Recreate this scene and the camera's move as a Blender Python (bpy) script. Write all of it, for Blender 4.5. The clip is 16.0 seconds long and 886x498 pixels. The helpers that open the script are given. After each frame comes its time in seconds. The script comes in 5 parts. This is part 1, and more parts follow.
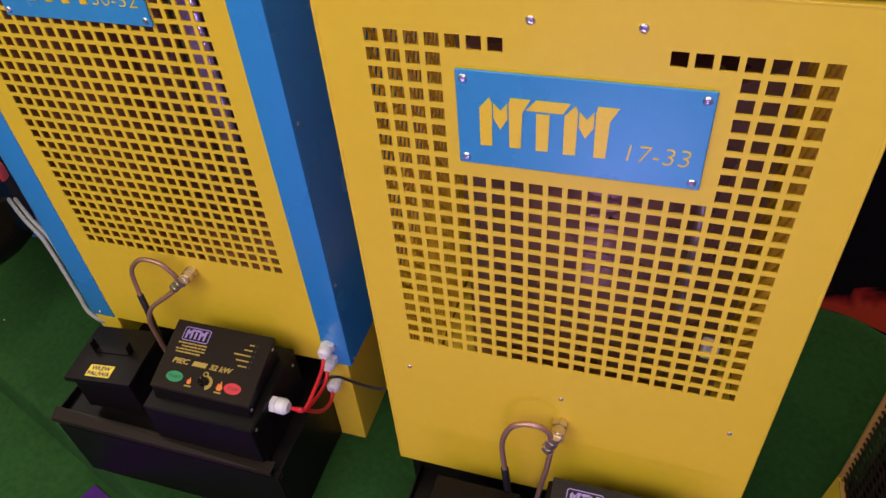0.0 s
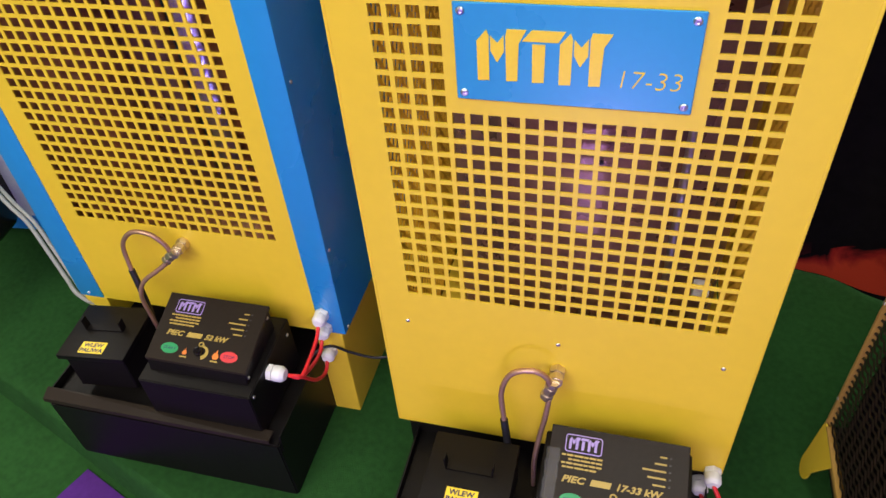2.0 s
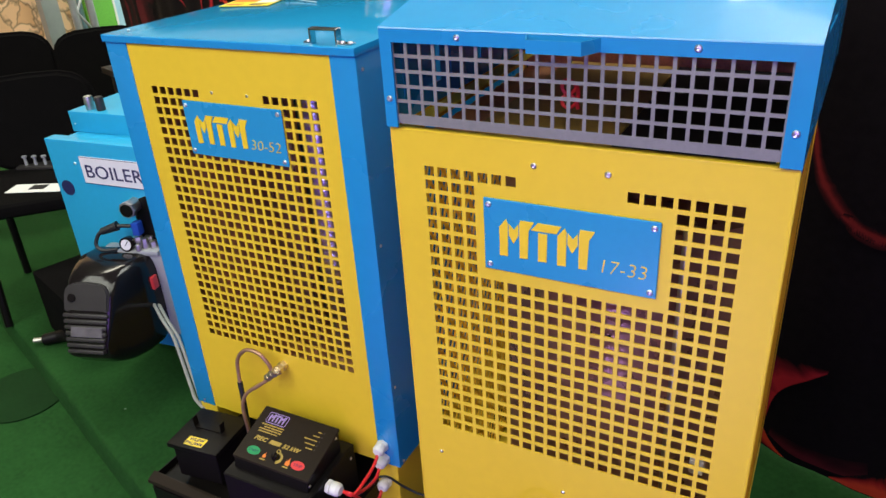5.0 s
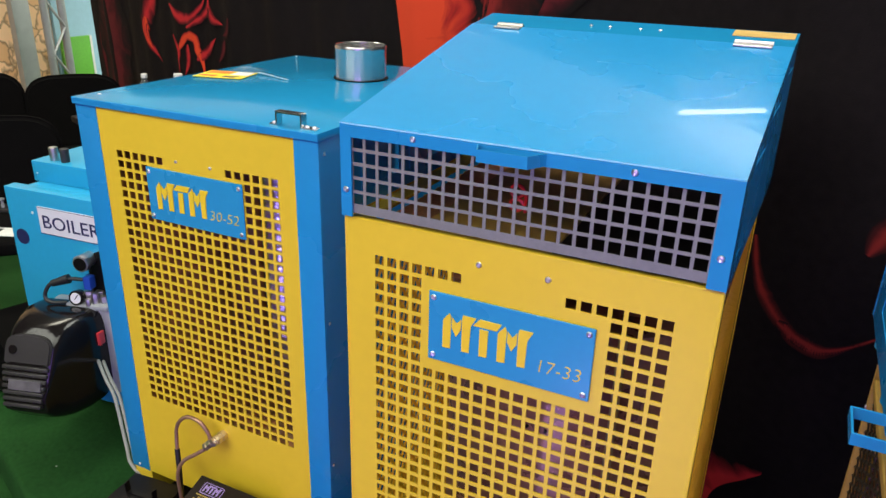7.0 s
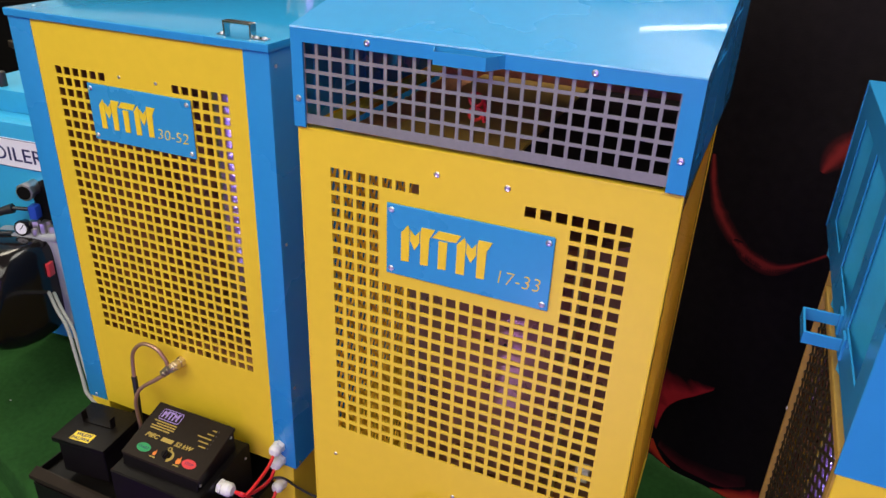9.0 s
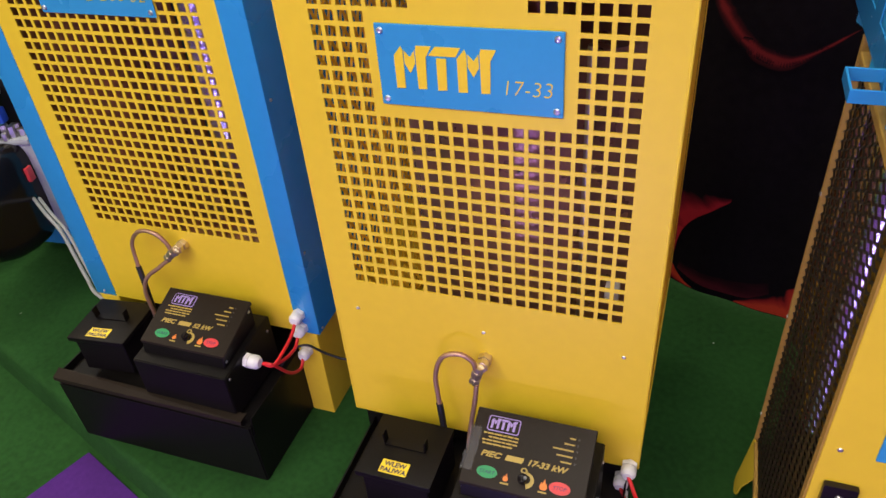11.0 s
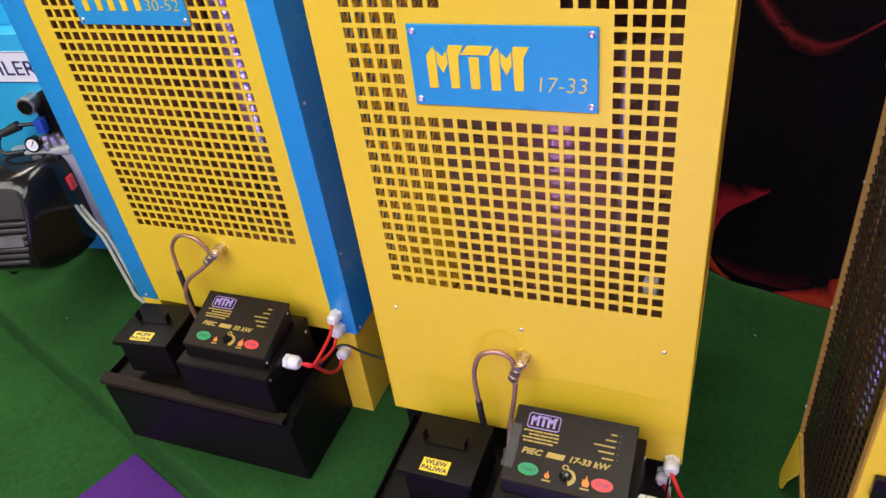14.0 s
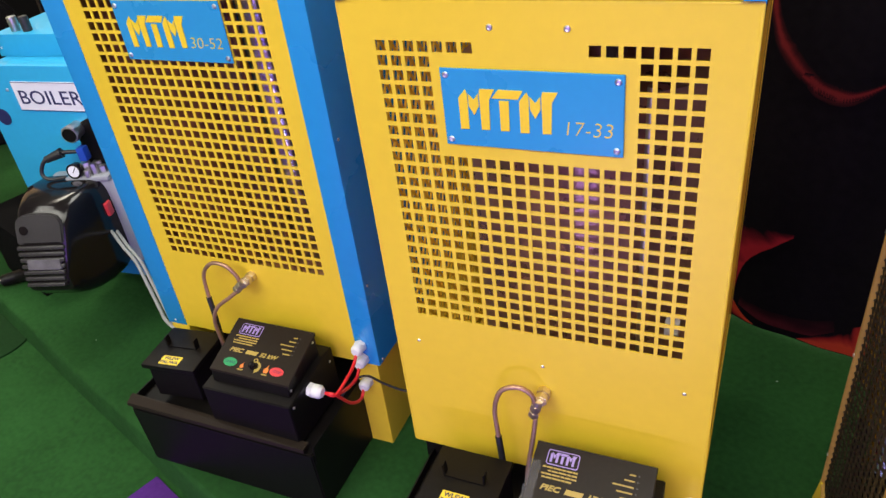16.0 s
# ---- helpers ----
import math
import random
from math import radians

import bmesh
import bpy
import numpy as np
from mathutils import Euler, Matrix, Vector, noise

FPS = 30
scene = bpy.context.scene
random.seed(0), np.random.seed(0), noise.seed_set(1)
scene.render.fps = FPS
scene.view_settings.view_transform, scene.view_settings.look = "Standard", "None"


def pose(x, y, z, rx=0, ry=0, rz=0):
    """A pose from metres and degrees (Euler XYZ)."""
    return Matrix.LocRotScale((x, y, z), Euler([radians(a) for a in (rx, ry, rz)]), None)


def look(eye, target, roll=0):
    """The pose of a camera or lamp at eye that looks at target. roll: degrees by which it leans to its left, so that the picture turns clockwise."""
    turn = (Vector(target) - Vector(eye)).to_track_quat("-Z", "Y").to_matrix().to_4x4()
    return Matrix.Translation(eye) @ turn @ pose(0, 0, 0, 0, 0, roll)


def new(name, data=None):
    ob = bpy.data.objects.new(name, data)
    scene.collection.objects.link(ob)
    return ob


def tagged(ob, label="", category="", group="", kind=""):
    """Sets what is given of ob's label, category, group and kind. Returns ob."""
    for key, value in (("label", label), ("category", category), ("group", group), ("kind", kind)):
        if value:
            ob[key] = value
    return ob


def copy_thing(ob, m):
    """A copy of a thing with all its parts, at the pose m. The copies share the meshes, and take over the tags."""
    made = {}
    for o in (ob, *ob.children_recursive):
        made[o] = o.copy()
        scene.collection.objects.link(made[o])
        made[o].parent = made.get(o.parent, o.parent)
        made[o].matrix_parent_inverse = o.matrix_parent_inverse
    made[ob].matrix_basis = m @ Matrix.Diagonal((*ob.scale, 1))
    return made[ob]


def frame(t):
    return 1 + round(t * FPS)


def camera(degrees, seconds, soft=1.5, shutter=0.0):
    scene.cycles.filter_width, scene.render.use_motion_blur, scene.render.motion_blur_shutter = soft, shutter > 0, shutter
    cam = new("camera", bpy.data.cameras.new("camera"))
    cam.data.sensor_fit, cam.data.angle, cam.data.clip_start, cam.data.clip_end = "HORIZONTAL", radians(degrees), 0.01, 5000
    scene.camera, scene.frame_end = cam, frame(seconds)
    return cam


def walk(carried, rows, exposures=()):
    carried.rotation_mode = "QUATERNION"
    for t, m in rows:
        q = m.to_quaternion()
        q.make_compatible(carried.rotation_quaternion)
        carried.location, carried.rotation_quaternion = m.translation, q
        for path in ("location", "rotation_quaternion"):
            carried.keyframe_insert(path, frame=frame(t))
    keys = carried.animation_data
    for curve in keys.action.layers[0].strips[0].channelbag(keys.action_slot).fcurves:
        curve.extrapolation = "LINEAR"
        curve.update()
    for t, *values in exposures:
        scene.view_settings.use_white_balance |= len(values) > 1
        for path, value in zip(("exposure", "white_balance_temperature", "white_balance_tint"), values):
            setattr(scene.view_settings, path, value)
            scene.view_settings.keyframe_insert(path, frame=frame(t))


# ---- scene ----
cam = camera(61.8, 16.0)
PATH = [
    (0, (0.079, -0.635, 1.391), (-0.434, 0.735, 0.027), -5.4),
    (0.5, (0.083, -0.64, 1.367), (-0.465, 0.676, -0.035), -7.2),
    (1, (0.097, -0.664, 1.353), (-0.476, 0.618, -0.071), -6.5),
    (1.5, (0.092, -0.685, 1.355), (-0.451, 0.659, -0.023), -5.5),
    (2, (0.066, -0.71, 1.345), (-0.386, 0.692, -0.007), -5.4),
    (2.5, (0.099, -0.742, 1.351), (-0.374, 0.664, 0.009), -4.8),
    (3, (0.162, -0.811, 1.364), (-0.41, 0.646, 0.12), -3.8),
    (3.5, (0.164, -0.824, 1.376), (-0.389, 0.707, 0.214), -3.8),
    (4, (0.193, -0.848, 1.398), (-0.471, 0.687, 0.301), -5.2),
    (4.5, (0.259, -0.879, 1.425), (-0.514, 0.671, 0.427), -3.7),
    (5, (0.291, -0.889, 1.436), (-0.571, 0.671, 0.527), -3.7),
    (5.2, (0.297, -0.884, 1.438), (-0.552, 0.698, 0.556), -2.7),
    (7.3, (0.325, -0.89, 1.491), (-0.484, 0.778, 0.74), 1.9),
    (7.5, (0.33, -0.891, 1.485), (-0.484, 0.775, 0.737), 2.0),
    (8, (0.336, -0.891, 1.48), (-0.444, 0.778, 0.702), 3.0),
    (8.5, (0.335, -0.888, 1.473), (-0.338, 0.799, 0.637), 5.1),
    (9, (0.324, -0.884, 1.442), (-0.352, 0.768, 0.542), 2.5),
    (9.5, (0.319, -0.883, 1.412), (-0.353, 0.714, 0.414), -0.2),
    (10, (0.312, -0.879, 1.382), (-0.342, 0.675, 0.305), -1.6),
    (10.2, (0.309, -0.877, 1.372), (-0.333, 0.662, 0.268), -2.5),
    (12.3, (0.267, -0.857, 1.33), (-0.329, 0.597, 0.094), -7.2),
    (12.5, (0.269, -0.858, 1.331), (-0.334, 0.592, 0.092), -7.5),
    (13, (0.268, -0.863, 1.345), (-0.343, 0.589, 0.113), -7.5),
    (13.5, (0.275, -0.862, 1.345), (-0.358, 0.568, 0.098), -8.2),
    (14, (0.284, -0.868, 1.349), (-0.398, 0.592, 0.166), -8.3),
    (14.5, (0.293, -0.875, 1.351), (-0.422, 0.588, 0.19), -8.4),
    (15, (0.293, -0.887, 1.357), (-0.439, 0.589, 0.223), -8.2),
    (15.5, (0.293, -0.889, 1.364), (-0.452, 0.592, 0.245), -7.9),
    (16, (0.289, -0.893, 1.367), (-0.46, 0.601, 0.268), -7.4),
]
EXPOSURES = [(0.0, -0.26, 6820, 17), (0.5, -0.13, 6720, 13), (1.5, 0.17, 6550, 8), (2.5, 0.29, 6500, 6), (3.5, 0.35, 6500, 3), (4.0, 0.22, 6480, 1), (5.0, 0.11, 6400, 0), (7.5, 0.03, 6470, 1), (9.0, 0.03, 6720, 6), (10.0, 0.0, 6900, 11), (12.5, 0.33, 6550, 4), (16.0, 0.31, 6450, 5)]
walk(cam, [(t, look(eye, target, roll)) for t, eye, target, roll in PATH], EXPOSURES)

# ---- light and exposure ----
world = bpy.data.worlds.new("hall_air")
scene.world = world
world.use_nodes = True
world.node_tree.nodes["Background"].inputs[0].default_value = (0.80, 0.76, 1.0, 1)
world.node_tree.nodes["Background"].inputs[1].default_value = 0.06


def lamp(name, place, target, sx, sy, watts, colour):
    data = bpy.data.lights.new(name, "AREA")
    data.shape, data.size, data.size_y, data.energy, data.color = "RECTANGLE", sx, sy, watts, colour
    ob = new(name, data)
    ob.matrix_world = look(place, target)
    return ob


# hall floodlights over the aisle in front of the stand, and one tube over the machines
lamp("hall_light", (1.5, -3.2, 4.2), (-0.2, 0.2, 0.6), 3.0, 2.0, 92, (1.0, 0.95, 0.87))
lamp("hall_light", (-2.0, -3.4, 4.0), (-0.8, 0.2, 0.4), 3.6, 2.4, 178, (1.0, 0.95, 0.87))
lamp("hall_light", (0.0, 0.7, 5.0), (-0.4, 0.1, 0.0), 2.6, 2.0, 135, (1.0, 0.97, 0.92))
# unseen lamp added over the next stand, to brighten that corner
lamp("hall_light", (-3.6, 1.6, 4.6), (-4.6, 2.4, 0.6), 2.0, 1.2, 115, (1.0, 0.90, 0.76))
# unseen lamp added behind the banner: brightens the far wall mirrored in the lids
lamp("hall_light", (1.5, 5.0, 4.8), (1.5, 9.7, 2.5), 3.0, 2.0, 2300, (1.0, 0.96, 0.92))
lamp("tube_light", (0.158, 0.718, 1.686), (0.275, 0.232, 1.336), 0.18, 0.010, 0.09, (0.95, 0.98, 1.0))
# unseen violet lamp, added to tint the fronts and the dim sides
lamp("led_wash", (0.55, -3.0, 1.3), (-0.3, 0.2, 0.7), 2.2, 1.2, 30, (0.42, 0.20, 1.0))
# unseen violet lamp low in front, added for streaks on drums and tubes
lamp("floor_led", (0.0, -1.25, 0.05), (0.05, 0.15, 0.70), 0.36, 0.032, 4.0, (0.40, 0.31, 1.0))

# ---- materials ----


def material(name, colour, rough=0.5, metal=0.0, vary=0.08, scale=9.0, bump=0.0, bump_scale=180.0, rough_vary=0.08, coat=0.0, spec=0.5):
    """A procedural surface: two scales of colour change, a roughness change and a fine relief."""
    m = bpy.data.materials.new(name)
    m.use_nodes = True
    t = m.node_tree
    n, l = t.nodes, t.links
    p = n["Principled BSDF"]
    co = n.new("ShaderNodeTexCoord")
    big, small = n.new("ShaderNodeTexNoise"), n.new("ShaderNodeTexNoise")
    big.inputs["Scale"].default_value, big.inputs["Detail"].default_value = scale, 4
    small.inputs["Scale"].default_value, small.inputs["Detail"].default_value = scale * 14, 3
    for k in (big, small):
        l.new(co.outputs["Object"], k.inputs["Vector"])
    add = n.new("ShaderNodeMath")
    add.operation = "ADD"
    l.new(big.outputs["Fac"], add.inputs[0])
    l.new(small.outputs["Fac"], add.inputs[1])
    rng = n.new("ShaderNodeMapRange")
    rng.inputs["From Min"].default_value, rng.inputs["From Max"].default_value = 0.6, 1.4
    rng.inputs["To Min"].default_value, rng.inputs["To Max"].default_value = 1 - vary, 1 + vary
    l.new(add.outputs[0], rng.inputs["Value"])
    mul = n.new("ShaderNodeVectorMath")
    mul.operation = "SCALE"
    mul.inputs[0].default_value = colour
    l.new(rng.outputs[0], mul.inputs["Scale"])
    l.new(mul.outputs["Vector"], p.inputs["Base Color"])
    rr = n.new("ShaderNodeMapRange")
    rr.inputs["To Min"].default_value, rr.inputs["To Max"].default_value = max(0.02, rough - rough_vary), min(1, rough + rough_vary)
    l.new(big.outputs["Fac"], rr.inputs["Value"])
    l.new(rr.outputs[0], p.inputs["Roughness"])
    p.inputs["Metallic"].default_value = metal
    p.inputs["Specular IOR Level"].default_value = spec
    p.inputs["Coat Weight"].default_value = coat
    if bump:
        tex = n.new("ShaderNodeTexNoise")
        tex.inputs["Scale"].default_value, tex.inputs["Detail"].default_value = bump_scale, 3
        l.new(co.outputs["Object"], tex.inputs["Vector"])
        b = n.new("ShaderNodeBump")
        b.inputs["Strength"].default_value, b.inputs["Distance"].default_value = bump, 0.002
        l.new(tex.outputs["Fac"], b.inputs["Height"])
        l.new(b.outputs["Normal"], p.inputs["Normal"])
    return m


YELLOW = material("yellow_powder_coat", (0.79, 0.553, 0.034), 0.42, vary=0.035, scale=3, bump=0.10, bump_scale=420)
# more orange than YELLOW: warm light bounced inside the heater is put into it
YELLOW_GLOSS = material("yellow_gloss_coat", (0.82, 0.46, 0.034), 0.12, vary=0.04, scale=3, coat=0.6, bump=0.05, bump_scale=12)
BLUE = material("blue_powder_coat", (0.025, 0.262, 0.57), 0.27, vary=0.04, scale=3, bump=0.08, bump_scale=420, coat=0.3)
BLUE_LID = material("teal_blue_lid_coat", (0.02, 0.25, 0.50), 0.13, vary=0.05, scale=4, bump=0.03, bump_scale=300, rough_vary=0.04)
BOILER_BLUE = material("light_blue_enamel", (0.035, 0.36, 0.62), 0.35, vary=0.05, scale=4, bump=0.08, bump_scale=300)
STEEL = material("bare_sheet_steel", (0.24, 0.235, 0.23), 0.5, metal=0.2, vary=0.10, scale=12)
STAINLESS = material("stainless_steel", (0.70, 0.68, 0.66), 0.22, metal=1.0, vary=0.06, scale=16, bump=0.08, bump_scale=30)
DRUM = material("rolled_drum_steel", (0.37, 0.195, 0.150), 0.29, metal=0.58, vary=0.15, scale=16, bump=0.05, bump_scale=20)
_p = DRUM.node_tree.nodes["Principled BSDF"]
_tan = DRUM.node_tree.nodes.new("ShaderNodeTangent")
_tan.direction_type, _tan.axis = "RADIAL", "Z"
DRUM.node_tree.links.new(_tan.outputs[0], _p.inputs["Tangent"])
_p.inputs["Anisotropic"].default_value, _p.inputs["Anisotropic Rotation"].default_value = 0.88, 0.25
TUBE = DRUM.copy()
TUBE.name = "bright_tube_steel"
TUBE.node_tree.nodes["Principled BSDF"].inputs["Metallic"].default_value = 1.0
TUBE.node_tree.nodes["Principled BSDF"].inputs["Anisotropic"].default_value = 0.88
for _n in TUBE.node_tree.nodes:
    if _n.type == "MAP_RANGE" and _n.outputs[0].links[0].to_socket.name == "Roughness":
        _n.inputs["To Min"].default_value, _n.inputs["To Max"].default_value = 0.18, 0.25
    if _n.type == "VECT_MATH":
        _n.inputs[0].default_value = (0.92, 0.90, 0.92)
FLUE_STEEL = material("brushed_flue_steel", (0.62, 0.60, 0.58), 0.22, metal=0.9, vary=0.08, scale=16)
_p = FLUE_STEEL.node_tree.nodes["Principled BSDF"]
_tan = FLUE_STEEL.node_tree.nodes.new("ShaderNodeTangent")
_tan.direction_type, _tan.axis = "RADIAL", "Z"
FLUE_STEEL.node_tree.links.new(_tan.outputs[0], _p.inputs["Tangent"])
_p.inputs["Anisotropic"].default_value, _p.inputs["Anisotropic Rotation"].default_value = 0.85, 0.25
RUSTY = material("scaled_inner_steel", (0.62, 0.27, 0.12), 0.5, metal=0.15, vary=0.3, scale=14, bump=0.5, bump_scale=60)
CHROME = material("chromed_screw", (0.86, 0.85, 0.83), 0.30, metal=1.0, vary=0.04, scale=60)
BLACK = material("black_powder_coat", (0.0055, 0.0045, 0.0042), 0.42, spec=0.17, vary=0.25, scale=10, bump=0.25, bump_scale=350)
BLACK_PANEL = material("matt_black_control_panel", (0.019, 0.0135, 0.0092), 0.40, spec=0.17, vary=0.12, scale=9, bump=0.06, bump_scale=300)
BLACK_GLOSS = material("black_moulded_plastic", (0.008, 0.006, 0.006), 0.14, vary=0.2, scale=8, rough_vary=0.05, spec=0.4)
GREY_PLASTIC = material("grey_moulded_plastic", (0.030, 0.027, 0.026), 0.40, vary=0.15, scale=9)
WHITE_PLASTIC = material("white_nylon", (0.74, 0.73, 0.69), 0.45, vary=0.05, scale=40)
RED_RUBBER = material("red_silicone_cable", (0.66, 0.02, 0.025), 0.38, vary=0.08, scale=30)
BLACK_RUBBER = material("black_rubber_cable", (0.012, 0.012, 0.013), 0.5, vary=0.2, scale=30)
WHITE_CABLE = material("off_white_cable", (0.29, 0.29, 0.265), 0.5, vary=0.15, scale=25)
COPPER = material("tarnished_copper_tube", (0.50, 0.30, 0.20), 0.42, metal=0.7, vary=0.25, scale=25)
BRASS = material("worn_brass_fitting", (0.74, 0.64, 0.48), 0.42, metal=1.0, vary=0.22, scale=60)
NICKEL = material("nickel_fitting", (0.55, 0.53, 0.49), 0.42, metal=1.0, vary=0.15, scale=50)
PLATE_BLUE = material("blue_name_plate", (0.034, 0.29, 0.55), 0.28, vary=0.03, scale=9)
PLATE_YELLOW = material("yellow_plate_print", (0.86, 0.60, 0.03), 0.36, vary=0.04, scale=20)
GOLD_PRINT = material("gold_panel_print", (0.42, 0.30, 0.06), 0.4, vary=0.08, scale=40)
LILAC_PRINT = material("lilac_logo_print", (0.36, 0.26, 0.60), 0.35, vary=0.12, scale=40)
GREEN_PRINT = material("green_button_print", (0.02, 0.28, 0.09), 0.4, vary=0.06, scale=40)
RED_PRINT = material("red_button_print", (0.64, 0.045, 0.05), 0.4, vary=0.06, scale=40)
WHITE_PRINT = material("white_sign_board", (0.78, 0.76, 0.80), 0.4, vary=0.04, scale=14)
NAVY_PRINT = material("navy_letter_print", (0.02, 0.02, 0.09), 0.45, vary=0.1, scale=40)
LABEL_YELLOW = material("yellow_label_paper", (0.88, 0.66, 0.04), 0.45, vary=0.05, scale=30)
ORANGE_PRINT = material("orange_flame_print", (0.80, 0.22, 0.03), 0.45, vary=0.2, scale=60)
BRASS_STICKER = material("tan_warning_sticker", (0.62, 0.40, 0.12), 0.4, vary=0.25, scale=50)
SOLENOID_BLUE = material("blue_solenoid_plastic", (0.02, 0.07, 0.42), 0.35, vary=0.1, scale=30)
# yellow darkened to hold shade: edge strips, door and a plate under the hood
SHADED_YELLOW = material("shaded_yellow_coat", (0.40, 0.23, 0.045), 0.5, vary=0.12, scale=6, bump=0.1, bump_scale=300)
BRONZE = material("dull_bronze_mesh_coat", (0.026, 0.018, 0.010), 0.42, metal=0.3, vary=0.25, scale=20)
STEEL_DARK = material("worn_grey_badge", (0.13, 0.12, 0.13), 0.4, metal=0.3, vary=0.4, scale=40)
SILVER_PAINT = material("silver_grey_casting", (0.40, 0.41, 0.43), 0.42, metal=0.3, vary=0.12, scale=20, bump=0.2, bump_scale=120)
CHAIR_CLOTH = material("black_chair_fabric", (0.004, 0.0035, 0.0034), 0.95, vary=0.3, scale=20, bump=0.5, bump_scale=500, spec=0.06)
CARPET = material("green_needle_felt_carpet", (0.018, 0.068, 0.015), 0.97, vary=0.30, scale=5, bump=0.9, bump_scale=520, spec=0.1)
DARK_GREEN = material("dark_green_pile", (0.010, 0.034, 0.009), 0.97, vary=0.2, scale=6, bump=0.9, bump_scale=520, spec=0.1)
PURPLE_CARPET = material("purple_needle_felt_carpet", (0.080, 0.022, 0.18), 0.97, vary=0.16, scale=6, bump=0.9, bump_scale=520, spec=0.1)
CLOTH = material("black_banner_cloth", (0.0085, 0.0062, 0.0066), 0.8, vary=0.35, scale=3, bump=0.25, bump_scale=350, spec=0.10)
PALE_WALL = material("pale_blue_wall", (0.34, 0.55, 0.66), 0.6, vary=0.06, scale=2)
GREEN_BOARD = material("green_display_board", (0.12, 0.42, 0.03), 0.45, vary=0.15, scale=5)
TRUSS = material("dull_aluminium_truss", (0.36, 0.37, 0.38), 0.4, metal=0.6, vary=0.15, scale=12)
HALL_WALL = material("grey_hall_wall", (0.40, 0.38, 0.37), 0.8, vary=0.08, scale=0.8)
HALL_ROOF = material("pale_hall_roof", (0.42, 0.42, 0.43), 0.8, vary=0.15, scale=0.8)
PAPER = material("white_leaflet_paper", (0.74, 0.73, 0.70), 0.6, vary=0.06, scale=20)
GLASS = material("clear_bottle_plastic", (0.75, 0.80, 0.80), 0.08, vary=0.02, scale=10)
GLASS.node_tree.nodes["Principled BSDF"].inputs["Transmission Weight"].default_value = 0.9

FILM = material("clear_crinkled_film", (0.80, 0.80, 0.78), 0.16, vary=0.05, scale=30, bump=0.4, bump_scale=90)
FILM.node_tree.nodes["Principled BSDF"].inputs["Alpha"].default_value = 0.07


def chip_wall():
    """Printed board of pale wood chips: cells of tan and cream with dark gaps."""
    m = material("printed_wood_chip_board", (0.6, 0.4, 0.2), 0.6)
    n, l = m.node_tree.nodes, m.node_tree.links
    v = n.new("ShaderNodeTexVoronoi")
    v.inputs["Scale"].default_value = 9.0
    w = n.new("ShaderNodeTexVoronoi")
    w.feature = "DISTANCE_TO_EDGE"
    w.inputs["Scale"].default_value = 9.0
    co = n.new("ShaderNodeTexCoord")
    wob = n.new("ShaderNodeTexNoise")
    wob.inputs["Scale"].default_value = 9
    wob.inputs["Detail"].default_value = 2
    mix = n.new("ShaderNodeMix")
    mix.data_type = "VECTOR"
    mix.inputs["Factor"].default_value = 0.12
    l.new(co.outputs["Object"], wob.inputs["Vector"])
    l.new(co.outputs["Object"], mix.inputs["A"])
    l.new(wob.outputs["Color"], mix.inputs["B"])
    for k in (v, w):
        l.new(mix.outputs["Result"], k.inputs["Vector"])
        k.inputs["Randomness"].default_value = 1.0
    ramp = n.new("ShaderNodeValToRGB")
    ramp.color_ramp.elements[0].color = (0.66, 0.36, 0.16, 1)
    ramp.color_ramp.elements[1].color = (0.95, 0.66, 0.40, 1)
    l.new(v.outputs["Color"], ramp.inputs["Fac"])
    edge = n.new("ShaderNodeMapRange")
    edge.inputs["From Max"].default_value = 0.10
    edge.inputs["To Min"].default_value = 0.34
    l.new(w.outputs["Distance"], edge.inputs["Value"])
    mul = n.new("ShaderNodeVectorMath")
    mul.operation = "SCALE"
    l.new(ramp.outputs["Color"], mul.inputs[0])
    l.new(edge.outputs[0], mul.inputs["Scale"])
    l.new(mul.outputs["Vector"], n["Principled BSDF"].inputs["Base Color"])
    return m


CHIPS = chip_wall()


def flame_print(name, core, rim, low=0.10, mid_at=0.5, high=0.9):
    """Flame printed on dark cloth: hot along the middle of the tongue, fading into the cloth's black at its sides."""
    m = material(name, (0.3, 0.02, 0.01), 0.8, spec=0.10)
    n, l = m.node_tree.nodes, m.node_tree.links
    uv = n.new("ShaderNodeUVMap")
    uv.uv_map = "print"
    sep = n.new("ShaderNodeSeparateXYZ")
    l.new(uv.outputs["UV"], sep.inputs[0])
    co = n.new("ShaderNodeTexCoord")
    tex = n.new("ShaderNodeTexNoise")
    tex.inputs["Scale"].default_value, tex.inputs["Detail"].default_value, tex.inputs["Distortion"].default_value = 7, 6, 1.6
    l.new(co.outputs["Object"], tex.inputs["Vector"])
    mul = n.new("ShaderNodeMath")
    mul.operation = "MULTIPLY_ADD"
    mul.inputs[1].default_value, mul.inputs[2].default_value = 1.4, -0.66
    l.new(tex.outputs["Fac"], mul.inputs[0])
    add = n.new("ShaderNodeMath")
    add.operation = "ADD"
    l.new(sep.outputs["Y"], add.inputs[0])
    l.new(mul.outputs[0], add.inputs[1])
    ramp = n.new("ShaderNodeValToRGB")
    e = ramp.color_ramp.elements
    e[0].position, e[0].color = low, (0.0085, 0.0062, 0.0066, 1)
    e[1].position, e[1].color = high, (*core, 1)
    mid = e.new(mid_at)
    mid.color = (*rim, 1)
    l.new(add.outputs[0], ramp.inputs["Fac"])
    l.new(ramp.outputs["Color"], n["Principled BSDF"].inputs["Base Color"])
    return m


